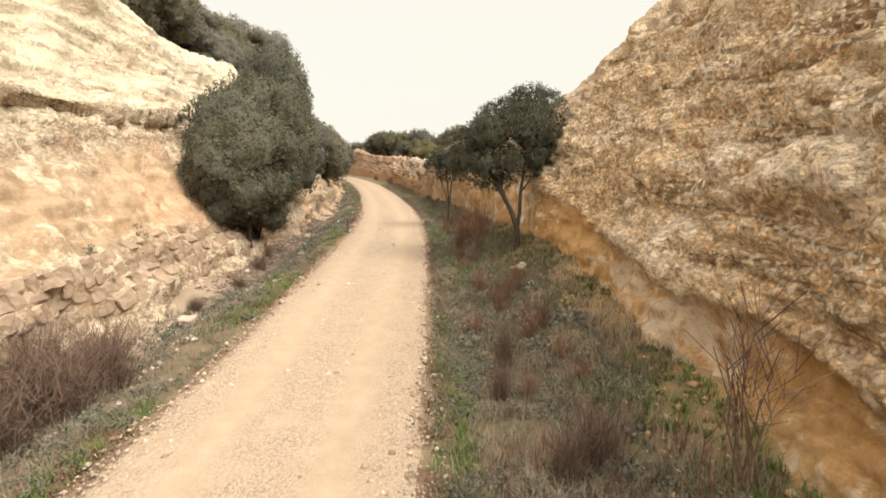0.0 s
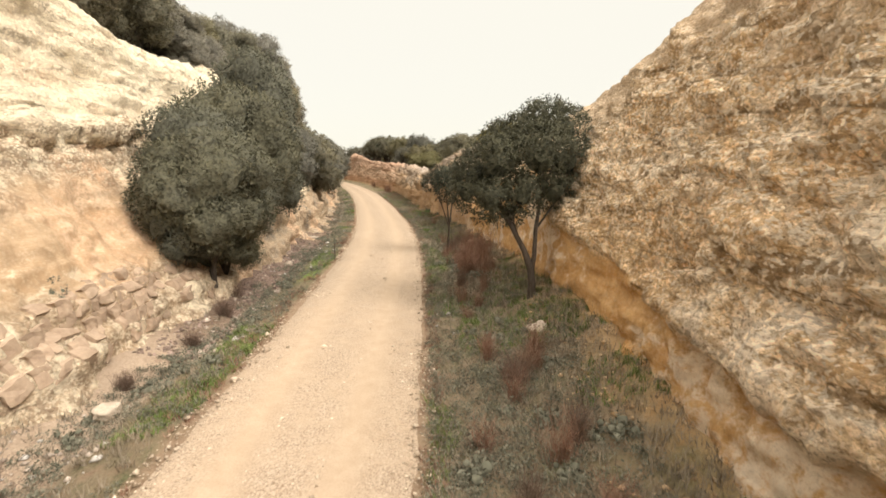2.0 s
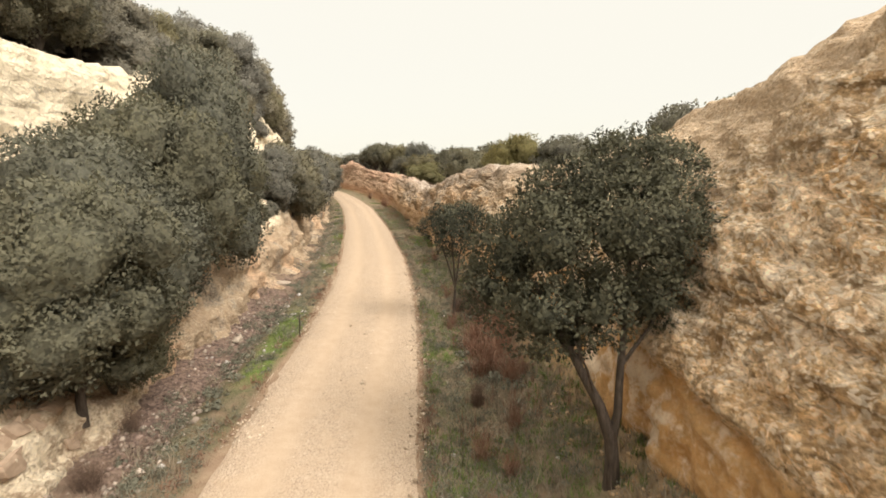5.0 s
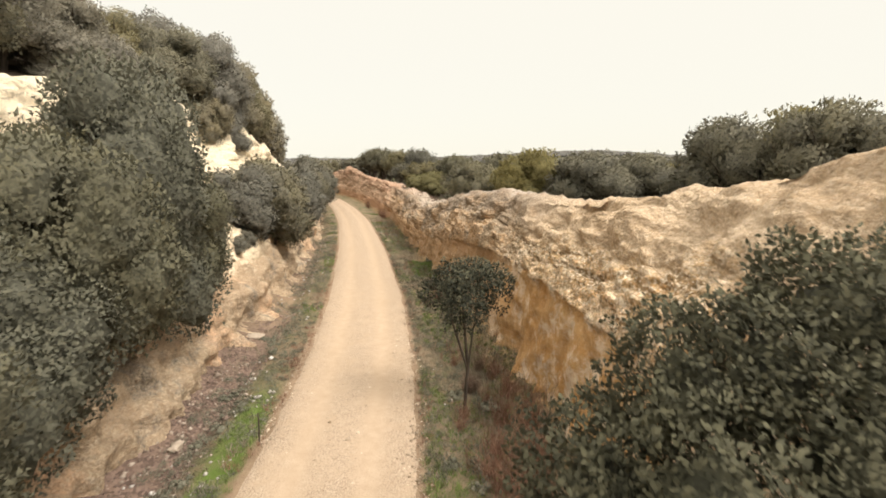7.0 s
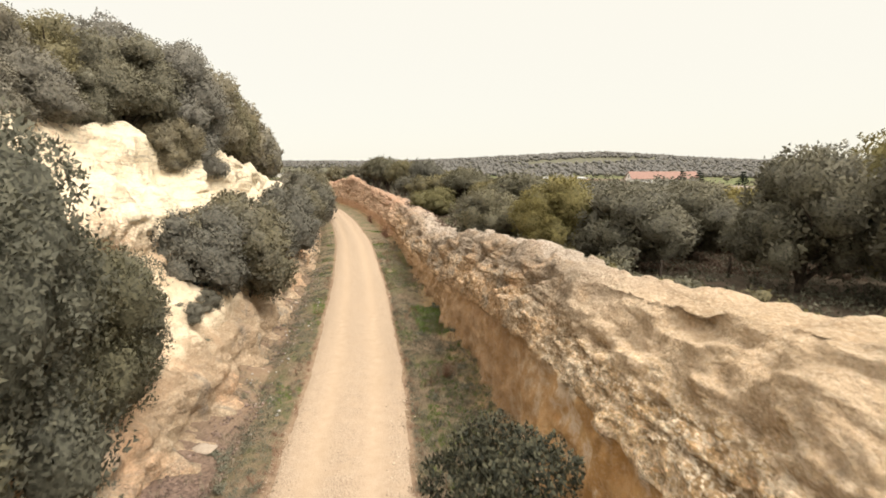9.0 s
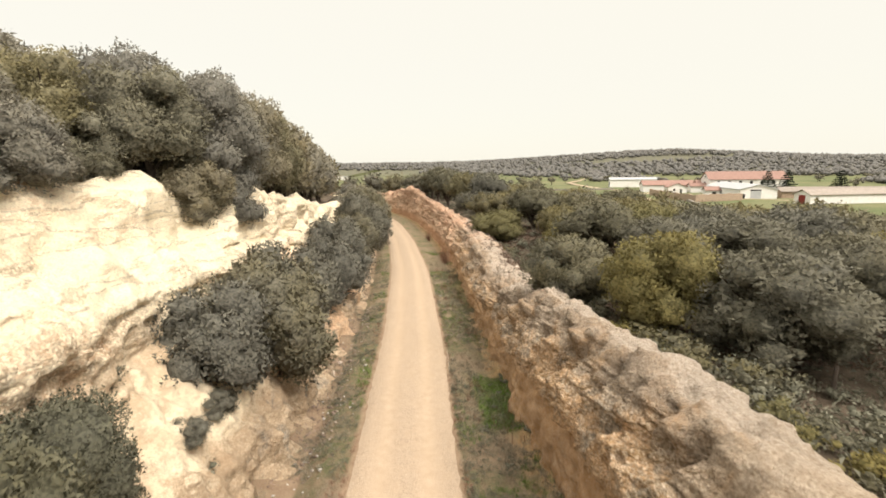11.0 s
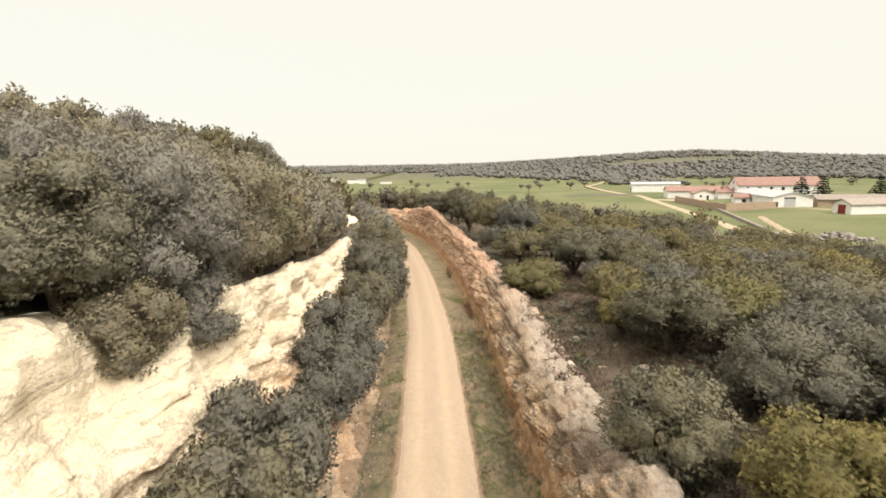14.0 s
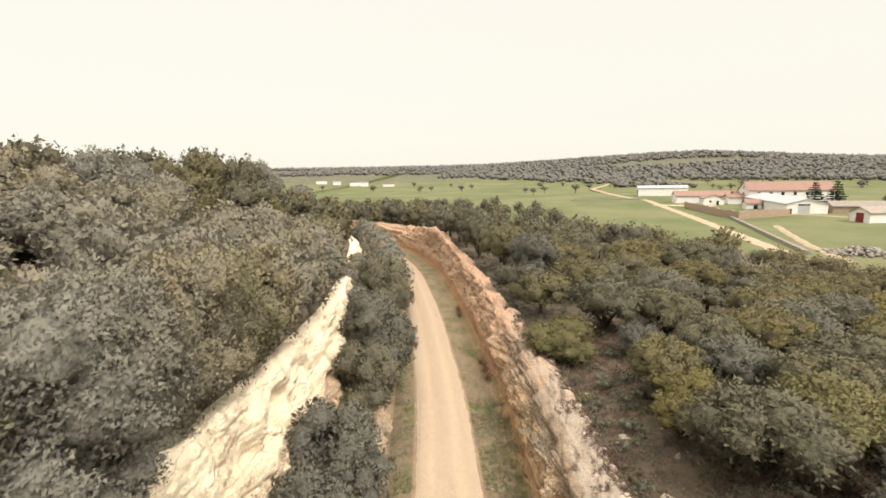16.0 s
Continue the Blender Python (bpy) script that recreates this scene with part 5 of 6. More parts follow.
def leafy(name, places, radius, leaves, leaf, material, label, seed):
    """Low cushions of small leaves, too many to count."""
    g = np.random.default_rng(seed)
    s = g.uniform(0.5, 1.25, len(places))
    d = rand_dirs(g, len(places) * leaves)
    d[:, 2] = np.abs(d[:, 2])
    ss = np.repeat(s, leaves)[:, None]
    pos = np.repeat(places, leaves, 0) + d * radius * ss * g.uniform(0.35, 1.0, (len(d), 1)) * (1, 1, 0.9)
    v, f = leaf_tris(g, pos, d * 0.6, leaf * 1.2, 2.4)
    return tagged(new(name, mesh_np(name, v, f, material)), label, "shrub", kind="stuff")


def pebbles(name, places, size, material, label, seed, sink=0.2):
    g = np.random.default_rng(seed)
    n = len(places)
    base_v = np.array([(1, 0, 0), (0, 1, 0), (-1, 0, 0), (0, -1, 0), (0.1, 0.1, 1), (0, 0, -1)], float)
    tri = np.array([(0, 1, 4), (1, 2, 4), (2, 3, 4), (3, 0, 4), (1, 0, 5), (2, 1, 5), (3, 2, 5), (0, 3, 5)])
    s = size * g.lognormal(0, 0.45, (n, 1, 1))
    v = base_v[None] * (1 + 0.35 * g.uniform(-1, 1, (n, 6, 3))) * s * (1, 1, 0.65)
    a = g.uniform(0, 6.28, n)
    c, q = np.cos(a)[:, None], np.sin(a)[:, None]
    v = np.stack([v[:, :, 0] * c - v[:, :, 1] * q, v[:, :, 0] * q + v[:, :, 1] * c, v[:, :, 2]], 2) + places[:, None, :] + np.array([0, 0, 1.0]) * s * sink
    f = (np.arange(n)[:, None, None] * 6 + tri[None]).reshape(-1, 3)
    return tagged(new(name, mesh_np(name, v.reshape(-1, 3), f, material)), label, "gravel", kind="stuff")


DRY = island_material("dry_grass", (0.16, 0.125, 0.09), (0.33, 0.275, 0.195))
GREY = island_material("grey_shrub_leaf", (0.10, 0.098, 0.068), (0.25, 0.238, 0.175))
GREEN = island_material("green_grass", (0.08, 0.115, 0.028), (0.185, 0.23, 0.07))
LUSH = island_material("lush_grass", (0.08, 0.125, 0.025), (0.17, 0.25, 0.065))
RUST = island_material("rusty_stalk", (0.16, 0.085, 0.055), (0.30, 0.18, 0.12))
TWIG = island_material("bare_twig", (0.11, 0.072, 0.052), (0.235, 0.165, 0.12))
GRAVEL = island_material("road_gravel", (0.22, 0.16, 0.105), (0.64, 0.53, 0.40))
SCREE = island_material("ditch_scree", (0.12, 0.085, 0.066), (0.34, 0.25, 0.20))
RUBBLE = island_material("ochre_rubble", (0.30, 0.19, 0.095), (0.56, 0.40, 0.235))
BANK_STONE = island_material("bank_stone", (0.23, 0.18, 0.14), (0.50, 0.42, 0.34))
WHITE_STONE = island_material("white_stone", (0.34, 0.31, 0.27), (0.62, 0.58, 0.52))

tufts("dry_grass", strewn(8000, 1.5, 75, 2.0, 5.8, -0.35, 0.7, 1), 9, 0.2, 0.16, 0.005, DRY, "dry straw-coloured grass tufts on the verge", 1)
tufts("green_grass", strewn(12000, 1.5, 80, 2.0, 5.8, 0.0, 0.6, 2), 10, 0.14, 0.10, 0.007, GREEN, "short green grass patches on the verge", 2)
leafy("grey_cushion_plants", strewn(4600, 1.5, 70, 2.0, 5.0, -0.3, 0.75, 3), 0.2, 50, 0.019, GREY, "grey-green cushion plants on the east verge", 3)
tufts("lush_grass", strewn(900, 40.6, 45.2, 3.1, 4.8, -0.6, 0.6, 31, 1.0), 9, 0.13, 0.1, 0.009, LUSH, "bright green grass patch under the cutting wall", 31)
tufts("rusty_stalks", strewn(1200, 2, 70, 2.6, 5.4, 0.1, 0.45, 4), 8, 0.5, 0.16, 0.005, RUST, "dry reddish-brown stalks on the verge", 4, 0.2)
tufts("edge_grass", np.concatenate([strewn(1300, 1.5, 60, 1.9, 2.25, -0.2, 0.8, 5), strewn(1500, 1.5, 60, -2.5, -1.9, -0.2, 0.8, 6)]), 8, 0.12, 0.09, 0.006, RUST, "low rusty grass along the road edges", 5)
tufts("west_green_grass", strewn(3600, 2, 80, -3.0, -2.0, 0.25, 0.5, 7), 9, 0.13, 0.10, 0.007, GREEN, "short green grass strip beside the road", 6)
leafy("west_cushion_plants", strewn(2300, 2, 75, -4.2, -2.1, -0.25, 0.75, 8), 0.2, 56, 0.019, GREY, "grey-green cushion plants along the west ditch", 7)
tufts("west_dry_grass", strewn(2600, 2, 75, -4.9, -2.2, -0.3, 0.6, 9), 9, 0.2, 0.13, 0.006, DRY, "dry grass tufts in the west ditch", 8)
pebbles("road_gravel", np.concatenate([strewn(8200, 2, 34, -0.5, 0.55, -0.45, 0.9, 10, 1.7), strewn(5600, 2, 34, -2.05, -1.15, -0.4, 0.9, 11, 1.7), strewn(5600, 2, 34, 1.15, 2.15, -0.4, 0.9, 12, 1.7)]) + np.array([0, 0, 0.035]), 0.017, GRAVEL, "loose pale gravel on the track", 9)
pebbles("ditch_scree", strewn(5200, 13, 62, -4.7, -3.2, -0.3, 0.5, 13, 1.3), 0.032, SCREE, "brown and purple stone chips in the ditch", 10)
pebbles("fallen_rubble", strewn(2600, 1, 46, 4.3, 5.9, -0.25, 0.8, 21, 1.2) + np.array([0, 0, 0.005]), 0.03, RUBBLE, "ochre rubble fallen from the cutting wall", 12)
tufts("rubble_grass", strewn(2300, 1, 40, 3.5, 5.6, -0.3, 0.7, 22, 1.3), 9, 0.22, 0.16, 0.006, DRY, "dry grass tufts on the rubble under the wall", 13)
pebbles("ditch_rocks", strewn(1500, 3, 60, -4.6, -2.9, -0.2, 0.5, 24, 1.2), 0.042, BANK_STONE, "broken pale stones in the ditch", 14)
pebbles("white_stones", np.concatenate([strewn(420, 3, 60, -4.4, -2.3, 0.0, 0.5, 14, 1.2), strewn(160, 3, 60, 2.2, 5.0, 0.1, 0.5, 15, 1.2)]), 0.05, WHITE_STONE, "scattered white stones beside the track", 11)


def rock_mesh(name, seed, material, seg=10, rings=7, rough=0.62):
    v, f = ball(seg, rings)
    v = np.sign(v) * np.abs(v) ** 0.75
    v = v * (1 + rough * fbm(v * 1.3 + seed * 9.7, 3)[:, None])
    return mesh_np(name, v, to_tris(f), material)


def rock(x, y, z, sx, sy, sz, seed, label="pale weathered boulder lying on the ground", turn=0):
    ob = tagged(new("boulder", rock_mesh("boulder", seed, PALE_ROCK)), label, "rock")
    ob.matrix_basis = pose(x, y, z, 0, 0, turn) @ Matrix.Diagonal((sx, sy, sz, 1))
    return ob


rock(2.2, 13.0, 0.5, 0.24, 0.2, 0.15, 1, "pale boulder on the grassy slope below the cutting wall", 20)
rock(-6.0, 10.6, -0.16, 0.2, 0.26, 0.09, 2, "flat pale stone in the ditch")
rock(-7.8, 30.9, -0.25, 0.3, 0.22, 0.12, 3, "flat pale stone in the ditch")
rock(-6.8, 23.3, -0.2, 0.16, 0.2, 0.1, 4, "flat pale stone in the ditch")
for k, (x, y, s) in enumerate(((0.6, 61.6, 0.38), (2.6, 59.5, 0.3), (1.5, 57.0, 0.42), (3.4, 56.2, 0.35), (-0.9, 66.3, 0.4), (-2.0, 70.5, 0.55), (4.4, 60.8, 0.3), (2.0, 54.5, 0.35))):
    rock(x, y, ground_z(x, y), s * 0.95, s * 0.75, s * 0.45, 10 + k, "pale boulder on the stony ground above the cutting", 40 * k)


def twiggy(seed, n, height, spread, thick, material, fans=3):
    """Bare twigs that fan out from one root, each a thin bent strip with side twigs."""
    g = np.random.default_rng(seed)
    vs, fs, c = [], [], 0
    for k in range(n):
        a, lean = g.uniform(0, 6.28), g.uniform(0.05, 1.0)
        h = height * g.uniform(0.55, 1.1)
        p0 = np.array([g.normal() * spread * 0.18, g.normal() * spread * 0.18, -0.05])
        d = np.array([math.cos(a) * spread * lean, math.sin(a) * spread * lean, h])
        for j in range(1 + fans):
            if j:
                t = g.uniform(0.35, 0.85)
                q0, e = p0 + d * t * (1, 1, 1), d * 0.4 + g.normal(size=3) * 0.22 * height * np.array([1, 1, 0.6])
                w = thick * 0.55
            else:
                q0, e, w = p0, d, thick
            b = np.array([-math.sin(a), math.cos(a), 0]) if g.random() < 0.5 else np.array([math.cos(a), math.sin(a), 0.0])
            m = q0 + e * 0.5 + g.normal(size=3) * 0.04 * height
            vs += [q0 - b * w, q0 + b * w, m + b * w * 0.7, m - b * w * 0.7, q0 + e]
            fs += [(c, c + 1, c + 2, c + 3), (c + 3, c + 2, c + 4, c + 4)]
            c += 5
    return mesh_np("twigs", vs, fs, material)


def dry_shrub(pattern, x, y, s, sz=None, label=""):
    u = x - float(road_x(y))
    ob = tagged(new("dry_shrub", pattern), label or "leafless brown shrub of fine dry twigs", "shrub", "dry shrubs beside the track")
    ob.matrix_basis = pose(x, y, float(floor_z([u], [y])[0]) - 0.03, 0, 0, 57 * x + 31 * y) @ Matrix.Diagonal((s, s, sz or s, 1))
    return ob


SHRUBS = [twiggy(5 + k, 340, 0.9, 0.6, 0.006, TWIG) for k in range(2)]
RUSTY = [twiggy(8 + k, 120, 1.0, 0.5, 0.006, RUST) for k in range(2)]
for k, (x, y, s) in enumerate(((-6.0, 4.6, 1.3), (-5.7, 5.5, 1.35), (-5.5, 6.4, 1.25), (-6.2, 6.4, 1.4), (-5.6, 7.4, 1.25), (-6.1, 8.0, 1.1), (-6.5, 5.2, 1.35), (-6.6, 7.3, 1.2), (-6.3, 11.6, 0.5), (-6.2, 14.0, 0.6), (-6.4, 16.2, 0.7), (-6.8, 18.0, 0.6))):
    dry_shrub(SHRUBS[k % 2], x, y, s)
for k, (x, y, s) in enumerate(((1.7, 8.8, 0.8), (1.3, 10.6, 0.7), (1.9, 11.5, 0.6), (1.0, 12.6, 0.6), (0.8, 20.2, 1.0), (1.3, 21.0, 1.1), (1.6, 22.3, 1.1), (0.9, 22.6, 0.9), (1.5, 25.0, 1.0), (1.2, 26.5, 0.9), (0.9, 21.4, 1.1), (1.1, 20.4, 1.2), (0.7, 21.9, 0.9), (1.6, 21.5, 1.3), (1.8, 23.4, 1.2), (1.2, 23.8, 1.0), (1.5, 19.6, 1.0), (-0.6, 35.5, 0.8), (-8.2, 75.0, 1.3), (-8.6, 76.4, 1.3), (-7.9, 73.5, 1.1), (-13.0, 92.0, 1.3), (-12.5, 90.0, 1.2))):
    dry_shrub(RUSTY[k % 2], x, y, s, label="dry reddish-brown shrub of upright stalks")
STEMS = twiggy(31, 11, 2.1, 0.5, 0.013, TWIG, 6)
dry_shrub(STEMS, 3.1, 4.3, 1.0, label="tall bare stems with a few side twigs")
dry_shrub(STEMS, 3.5, 5.2, 0.85, label="tall bare stems with a few side twigs")
dry_shrub(STEMS, 2.4, 3.6, 0.6, label="tall bare stems with a few side twigs")

# low evergreen scrub between the spur and the wood, and on the stony bank
undergrowth = []
g = np.random.default_rng(3)
for _ in range(4300):
    y = 24 + 90 * g.random() ** 1.3
    u = float(e_back_u(y)) + 1.2 + 26 * g.random() ** 1.4
    x = float(road_x(y)) + u
    undergrowth.append((x, y, ground_z(x, y)))
HEATH = island_material("heath_leaf", (0.10, 0.068, 0.050), (0.215, 0.152, 0.110))
heath = []
for _ in range(8200):
    y = 40 + 40 * g.random()
    u = float(e_back_u(y)) + 0.2 + 17 * g.random() ** 1.2
    x = float(road_x(y)) + u
    heath.append((x, y, ground_z(x, y)))
crest = []
for _ in range(900):
    y = 45 + 36 * g.random()
    a, b, k = float(e_top_u(y)) + 0.5, float(e_back_u(y)), g.random() ** 0.6
    u = a + (b + 0.6 - a) * k
    crest.append((float(road_x(y)) + u, y, float(e_top_z(y) + (e_back_z(y) - e_top_z(y)) * k)))
heath += crest[:520]
leafy("heath", np.array(heath), 0.36, 22, 0.05, HEATH, "low reddish-brown heath and dry scrub above the cutting", 43)
leafy("scrub_undergrowth", np.array(undergrowth), 0.42, 26, 0.06, GREY, "low grey-brown undergrowth between the oaks", 41)
pebbles("crest_rubble", np.array(crest[300:]), 0.11, BANK_STONE, "broken pale stones along the crest of the cutting", 44)
SCRUB = [crown_mesh("scrub", 80 + k, dome_lobes(80 + k, 0.75, 0.9, 5, 0.2), 90, 4, 0.06, GREY if k else LEAF_OLIVE, fine=(6, 4), lumps=3.5) for k in range(3)]


def scrub(x, y, z, s, k):
    ob = tagged(new("low_shrub", SCRUB[k % 3]), "low grey-green evergreen shrub on stony ground" if k % 3 else "low olive-green oak shrub on stony ground", "shrub", "scrub along the cutting")
    ob.matrix_basis = pose(x, y, z + 0.28 * s, 0, 0, 77 * k) @ Matrix.Diagonal((s, s, s * 0.85, 1))


g = np.random.default_rng(5)
for k in range(90):
    y = 24 + 66 * g.random() ** 1.2
    u = float(e_back_u(y)) + g.uniform(0.8, 6.5)
    x = float(road_x(y)) + u
    scrub(x, y, ground_z(x, y), g.uniform(0.5, 1.15), k)
for k in range(30):
    y = 25 + 24 * g.random()
    u = float(e_back_u(y)) + g.uniform(1.2, 4.5)
    x = float(road_x(y)) + u
    scrub(x, y, ground_z(x, y), g.uniform(0.8, 1.5), 3 * k)
for k in range(56):
    y = 6 + 62 * g.random()
    u = float(w_foot_u(y)) - g.uniform(0.8, 1.7)
    z = float(w_bank_z(y)) + 0.1
    scrub(float(road_x(y)) + u, y, z - 0.1, g.uniform(0.25, 0.7), k + 1)

for k in range(46):
    y = 53 + 15 * g.random()
    x = float(road_x(y) + e_back_u(y)) + 0.8 + 7.5 * g.random()
    scrub(x, y, ground_z(x, y), g.uniform(0.5, 1.0), k)
# broom behind the crest of the east wall
BROOM = [crown_mesh("broom", 90 + k, dome_lobes(90 + k, 0.75, 0.9, 6, 0.2), 130, 5, 0.05, (LEAF_GOLD, LEAF_OLIVE)[k], fine=(6, 4), lumps=3.5) for k in range(2)]
for k in range(34):
    y = 27.5 + 15 * g.random()
    u = float(e_back_u(y)) + g.uniform(0.9, 2.6)
    x, w = float(road_x(y)) + u, g.uniform(0.55, 1.05)
    ob = tagged(new("broom_bush", BROOM[k % 3 // 2]), "olive-brown broom bush behind the crest of the cutting" if k % 3 == 2 else "low yellow-green broom bush behind the crest of the cutting", "shrub", "broom behind the east crest")
    ob.matrix_basis = pose(x, y, ground_z(x, y) + 0.2 * w, 0, 0, 63 * k) @ Matrix.Diagonal((w, w, w * 0.8, 1))

g = np.random.default_rng(29)
for k in range(72):
    y = 3.5 + 42 * g.random() ** 1.4
    u = g.uniform(2.5, 4.9)
    x = float(road_x(y)) + u
    scrub(x, y, float(floor_z([u], [y])[0]) - 0.05, g.uniform(0.22, 0.5), 3 * k + 1 + k % 2)
for k in range(46):
    y = 4 + 30 * g.random() ** 1.3
    u = -g.uniform(2.7, 4.0)
    scrub(float(road_x(y)) + u, y, float(floor_z([u], [y])[0]) - 0.05, g.uniform(0.2, 0.42), 3 * k + 1 + k % 2)
for k in range(26):
    y, u = 4 + 24 * g.random() ** 1.2, g.uniform(2.7, 4.4)
    dry_shrub(RUSTY[k % 2] if k % 3 else SHRUBS[k % 2], float(road_x(y)) + u, y, g.uniform(0.4, 0.75), g.uniform(0.5, 0.95), "thin dry reddish stalks standing in the verge grass" if k % 3 else "")

# posts
def post(x, y, z, h, r, material, label, name="fence_post"):
    ob = tagged(new(name, limb_mesh(name, [[(0, 0, -0.2, r), (0.01, 0, h * 0.5, r * 0.95), (0.0, 0.01, h - 0.02, r * 0.9), (0, 0, h, r * 0.3)]], material)), label, "post")
    ob.matrix_basis = pose(x, y, z, 2, 1, 20)
    return ob


for x, y in ((8.5, 38.0), (12.3, 39.5), (7.3, 60.7), (8.2, 58.7), (6.9, 47.0)):
    post(x, y, ground_z(x, y), 1.0, 0.07, BARK, "weathered dark wooden fence post in the scrub")
post(-4.75, 23.3, 0.0, 0.75, 0.018, BARK, "thin dark stake at the edge of the track", "stake")
post(-9.9, 45.1, -0.35, 0.42, 0.08, PALE_ROCK, "short pale stone marker beside the ditch", "marker_stone")

# a dead tree among the oaks
def dead_tree(x, y, s):
    r = np.random.default_rng(77)
    root = tagged(new("dead_tree"), "leafless dead oak with pale bare branches in the wood", "tree")
    root.matrix_basis = pose(x, y, ground_z(x, y) - 0.1)
    part("trunk", limb_mesh("trunk", [[(0, 0, -0.3, 0.26 * s), (0.1, 0, 1.4 * s, 0.2 * s), (0.0, 0.2, 3.0 * s, 0.14 * s)]], PALE_ROCK), root)
    for k in range(8):
        a = 0.785 * k + r.uniform(-0.3, 0.3)
        q, h = r.uniform(1.4, 2.6) * s, r.uniform(4.2, 6.4) * s
        c, n = math.cos(a), math.sin(a)
        part("limb", limb_mesh("limb", [[(0, 0.15, 2.2 * s, 0.1 * s), (c * q * 0.45, n * q * 0.45, 2.2 * s + (h - 2.2 * s) * 0.5, 0.07 * s), (c * q, n * q, h, 0.015)],
                                        [(c * q * 0.45, n * q * 0.45, 2.2 * s + (h - 2.2 * s) * 0.5, 0.05 * s), (c * q * 0.6 - n * 0.9, n * q * 0.6 + c * 0.9, h * 0.95, 0.012)]], PALE_ROCK, 5), root)


dead_tree(28, 111, 1.0)

# ---- farm in the valley ----
FARM = pose(118.7, 292.8, VALLEY - 0.1, 0, 0, -4.4) @ Matrix.Scale(1.25, 4)


def box_bm(bm, x0, x1, y0, y1, z0, z1):
    vs = [bm.verts.new(p) for p in ((x0, y0, z0), (x1, y0, z0), (x1, y1, z0), (x0, y1, z0), (x0, y0, z1), (x1, y0, z1), (x1, y1, z1), (x0, y1, z1))]
    for f in ((0, 3, 2, 1), (4, 5, 6, 7), (0, 1, 5, 4), (1, 2, 6, 5), (2, 3, 7, 6), (3, 0, 4, 7)):
        bm.faces.new([vs[i] for i in f])


def bm_mesh(name, bm, material):
    me = bpy.data.meshes.new(name)
    bm.to_mesh(me)
    bm.free()
    me.materials.append(material)
    return me


def gabled(name, x, y, w, d, eave, ridge, along, wall, roof, label, openings=(), turn=0, chimney=0.0):
    """A gabled building in farm axes; along: the ridge's axis. openings: (side, middle, sill, width, height, kind)."""
    root = tagged(new(name), label, "building")
    root.matrix_basis = FARM @ pose(x, y, 0, 0, 0, turn)
    bm = bmesh.new()
    prof = [(0, -1.5), (1, -1.5), (1, eave), (0.5, ridge), (0, eave)]
    if along == "x":
        a = [bm.verts.new((0, q * d, z)) for q, z in prof]
        b = [bm.verts.new((w, q * d, z)) for q, z in prof]
    else:
        a = [bm.verts.new((q * w, 0, z)) for q, z in prof]
        b = [bm.verts.new((q * w, d, z)) for q, z in prof]
    bm.faces.new(a)
    bm.faces.new(b[::-1])
    for i in range(5):
        bm.faces.new((a[i], b[i], b[(i + 1) % 5], a[(i + 1) % 5]))
    bmesh.ops.recalc_face_normals(bm, faces=bm.faces)
    part("wall", bm_mesh("wall", bm, wall), root)
    half, run = (d if along == "x" else w) / 2, (w if along == "x" else d)
    for s in (-1, 1):
        bm = bmesh.new()
        o, th = 0.5, 0.25
        slope = (ridge - eave) / half
        for t0, t1 in ((-o, run + o),):
            ps = []
            for t in (t0, t1):
                for q, z in ((half + s * (half + o), eave - slope * o + 0.04), (half, ridge + 0.04), (half, ridge + 0.04 + th), (half + s * (half + o), eave - slope * o + 0.04 + th)):
                    ps.append(bm.verts.new((t, q, z) if along == "x" else (q, t, z)))
            for f in ((0, 1, 2, 3), (7, 6, 5, 4), (0, 4, 5, 1), (1, 5, 6, 2), (2, 6, 7, 3), (3, 7, 4, 0)):
                bm.faces.new([ps[i] for i in f])
        bmesh.ops.recalc_face_normals(bm, faces=bm.faces)
        tiles = part("roof", bm_mesh("roof", bm, roof), root)
        if chimney and s > 0:
            bm = bmesh.new()
            box_bm(bm, chimney, chimney + 0.9, half - 0.45, half + 0.45, ridge - 0.5, ridge + 1.3)
            box_bm(bm, chimney - 0.15, chimney + 1.05, half - 0.6, half + 0.6, ridge + 1.32, ridge + 1.55)
            part("chimney", bm_mesh("chimney", bm, ROOF_TILE), tiles, "squat brick chimney with a cap")
    for side, m, sill, ow, oh, mat in openings:
        bm = bmesh.new()
        if side == "front":
            box_bm(bm, m - ow / 2, m + ow / 2, -0.06, 0.2, sill, sill + oh)
        else:
            box_bm(bm, -0.06, 0.2, m - ow / 2, m + ow / 2, sill, sill + oh)
        part("door" if sill <= 0 else "window", bm_mesh("opening", bm, mat), root)
    return root


gabled("barn", 0.5, 0, 14, 44, 3.9, 5.8, "y", WHITEWASH, ROOF_GREY, "large white barn with a grey sheet roof and a wide door", [("front", 6.0, 0, 4.0, 3.2, ROOF_GREY), ("front", 6.0, 3.3, 4.0, 0.6, DARK), ("front", 1.5, 0, 1.0, 2.1, DARK)])
gabled("farmhouse", 3, 48, 36, 14, 6.9, 10.6, "x", WHITEWASH, ROOF_TILE, "long two-storey white farmhouse with a red tiled roof",
       [("front", 4.5 + 5.0 * k, 4.6, 1.3, 1.5, DARK) for k in range(7)] + [("end", 7, 3.9, 1.3, 1.9, DARK), ("end", 7, 7.3, 1.1, 1.5, DARK), ("end", 3.2, 1.0, 1.0, 1.4, DARK)])
gabled("white_store", -36, 127, 30, 9, 5.0, 6.3, "x", WHITEWASH, ROOF_GREY, "long white store with a pale sheet roof", [("end", 4.5, 0, 4, 3.6, DARK)])
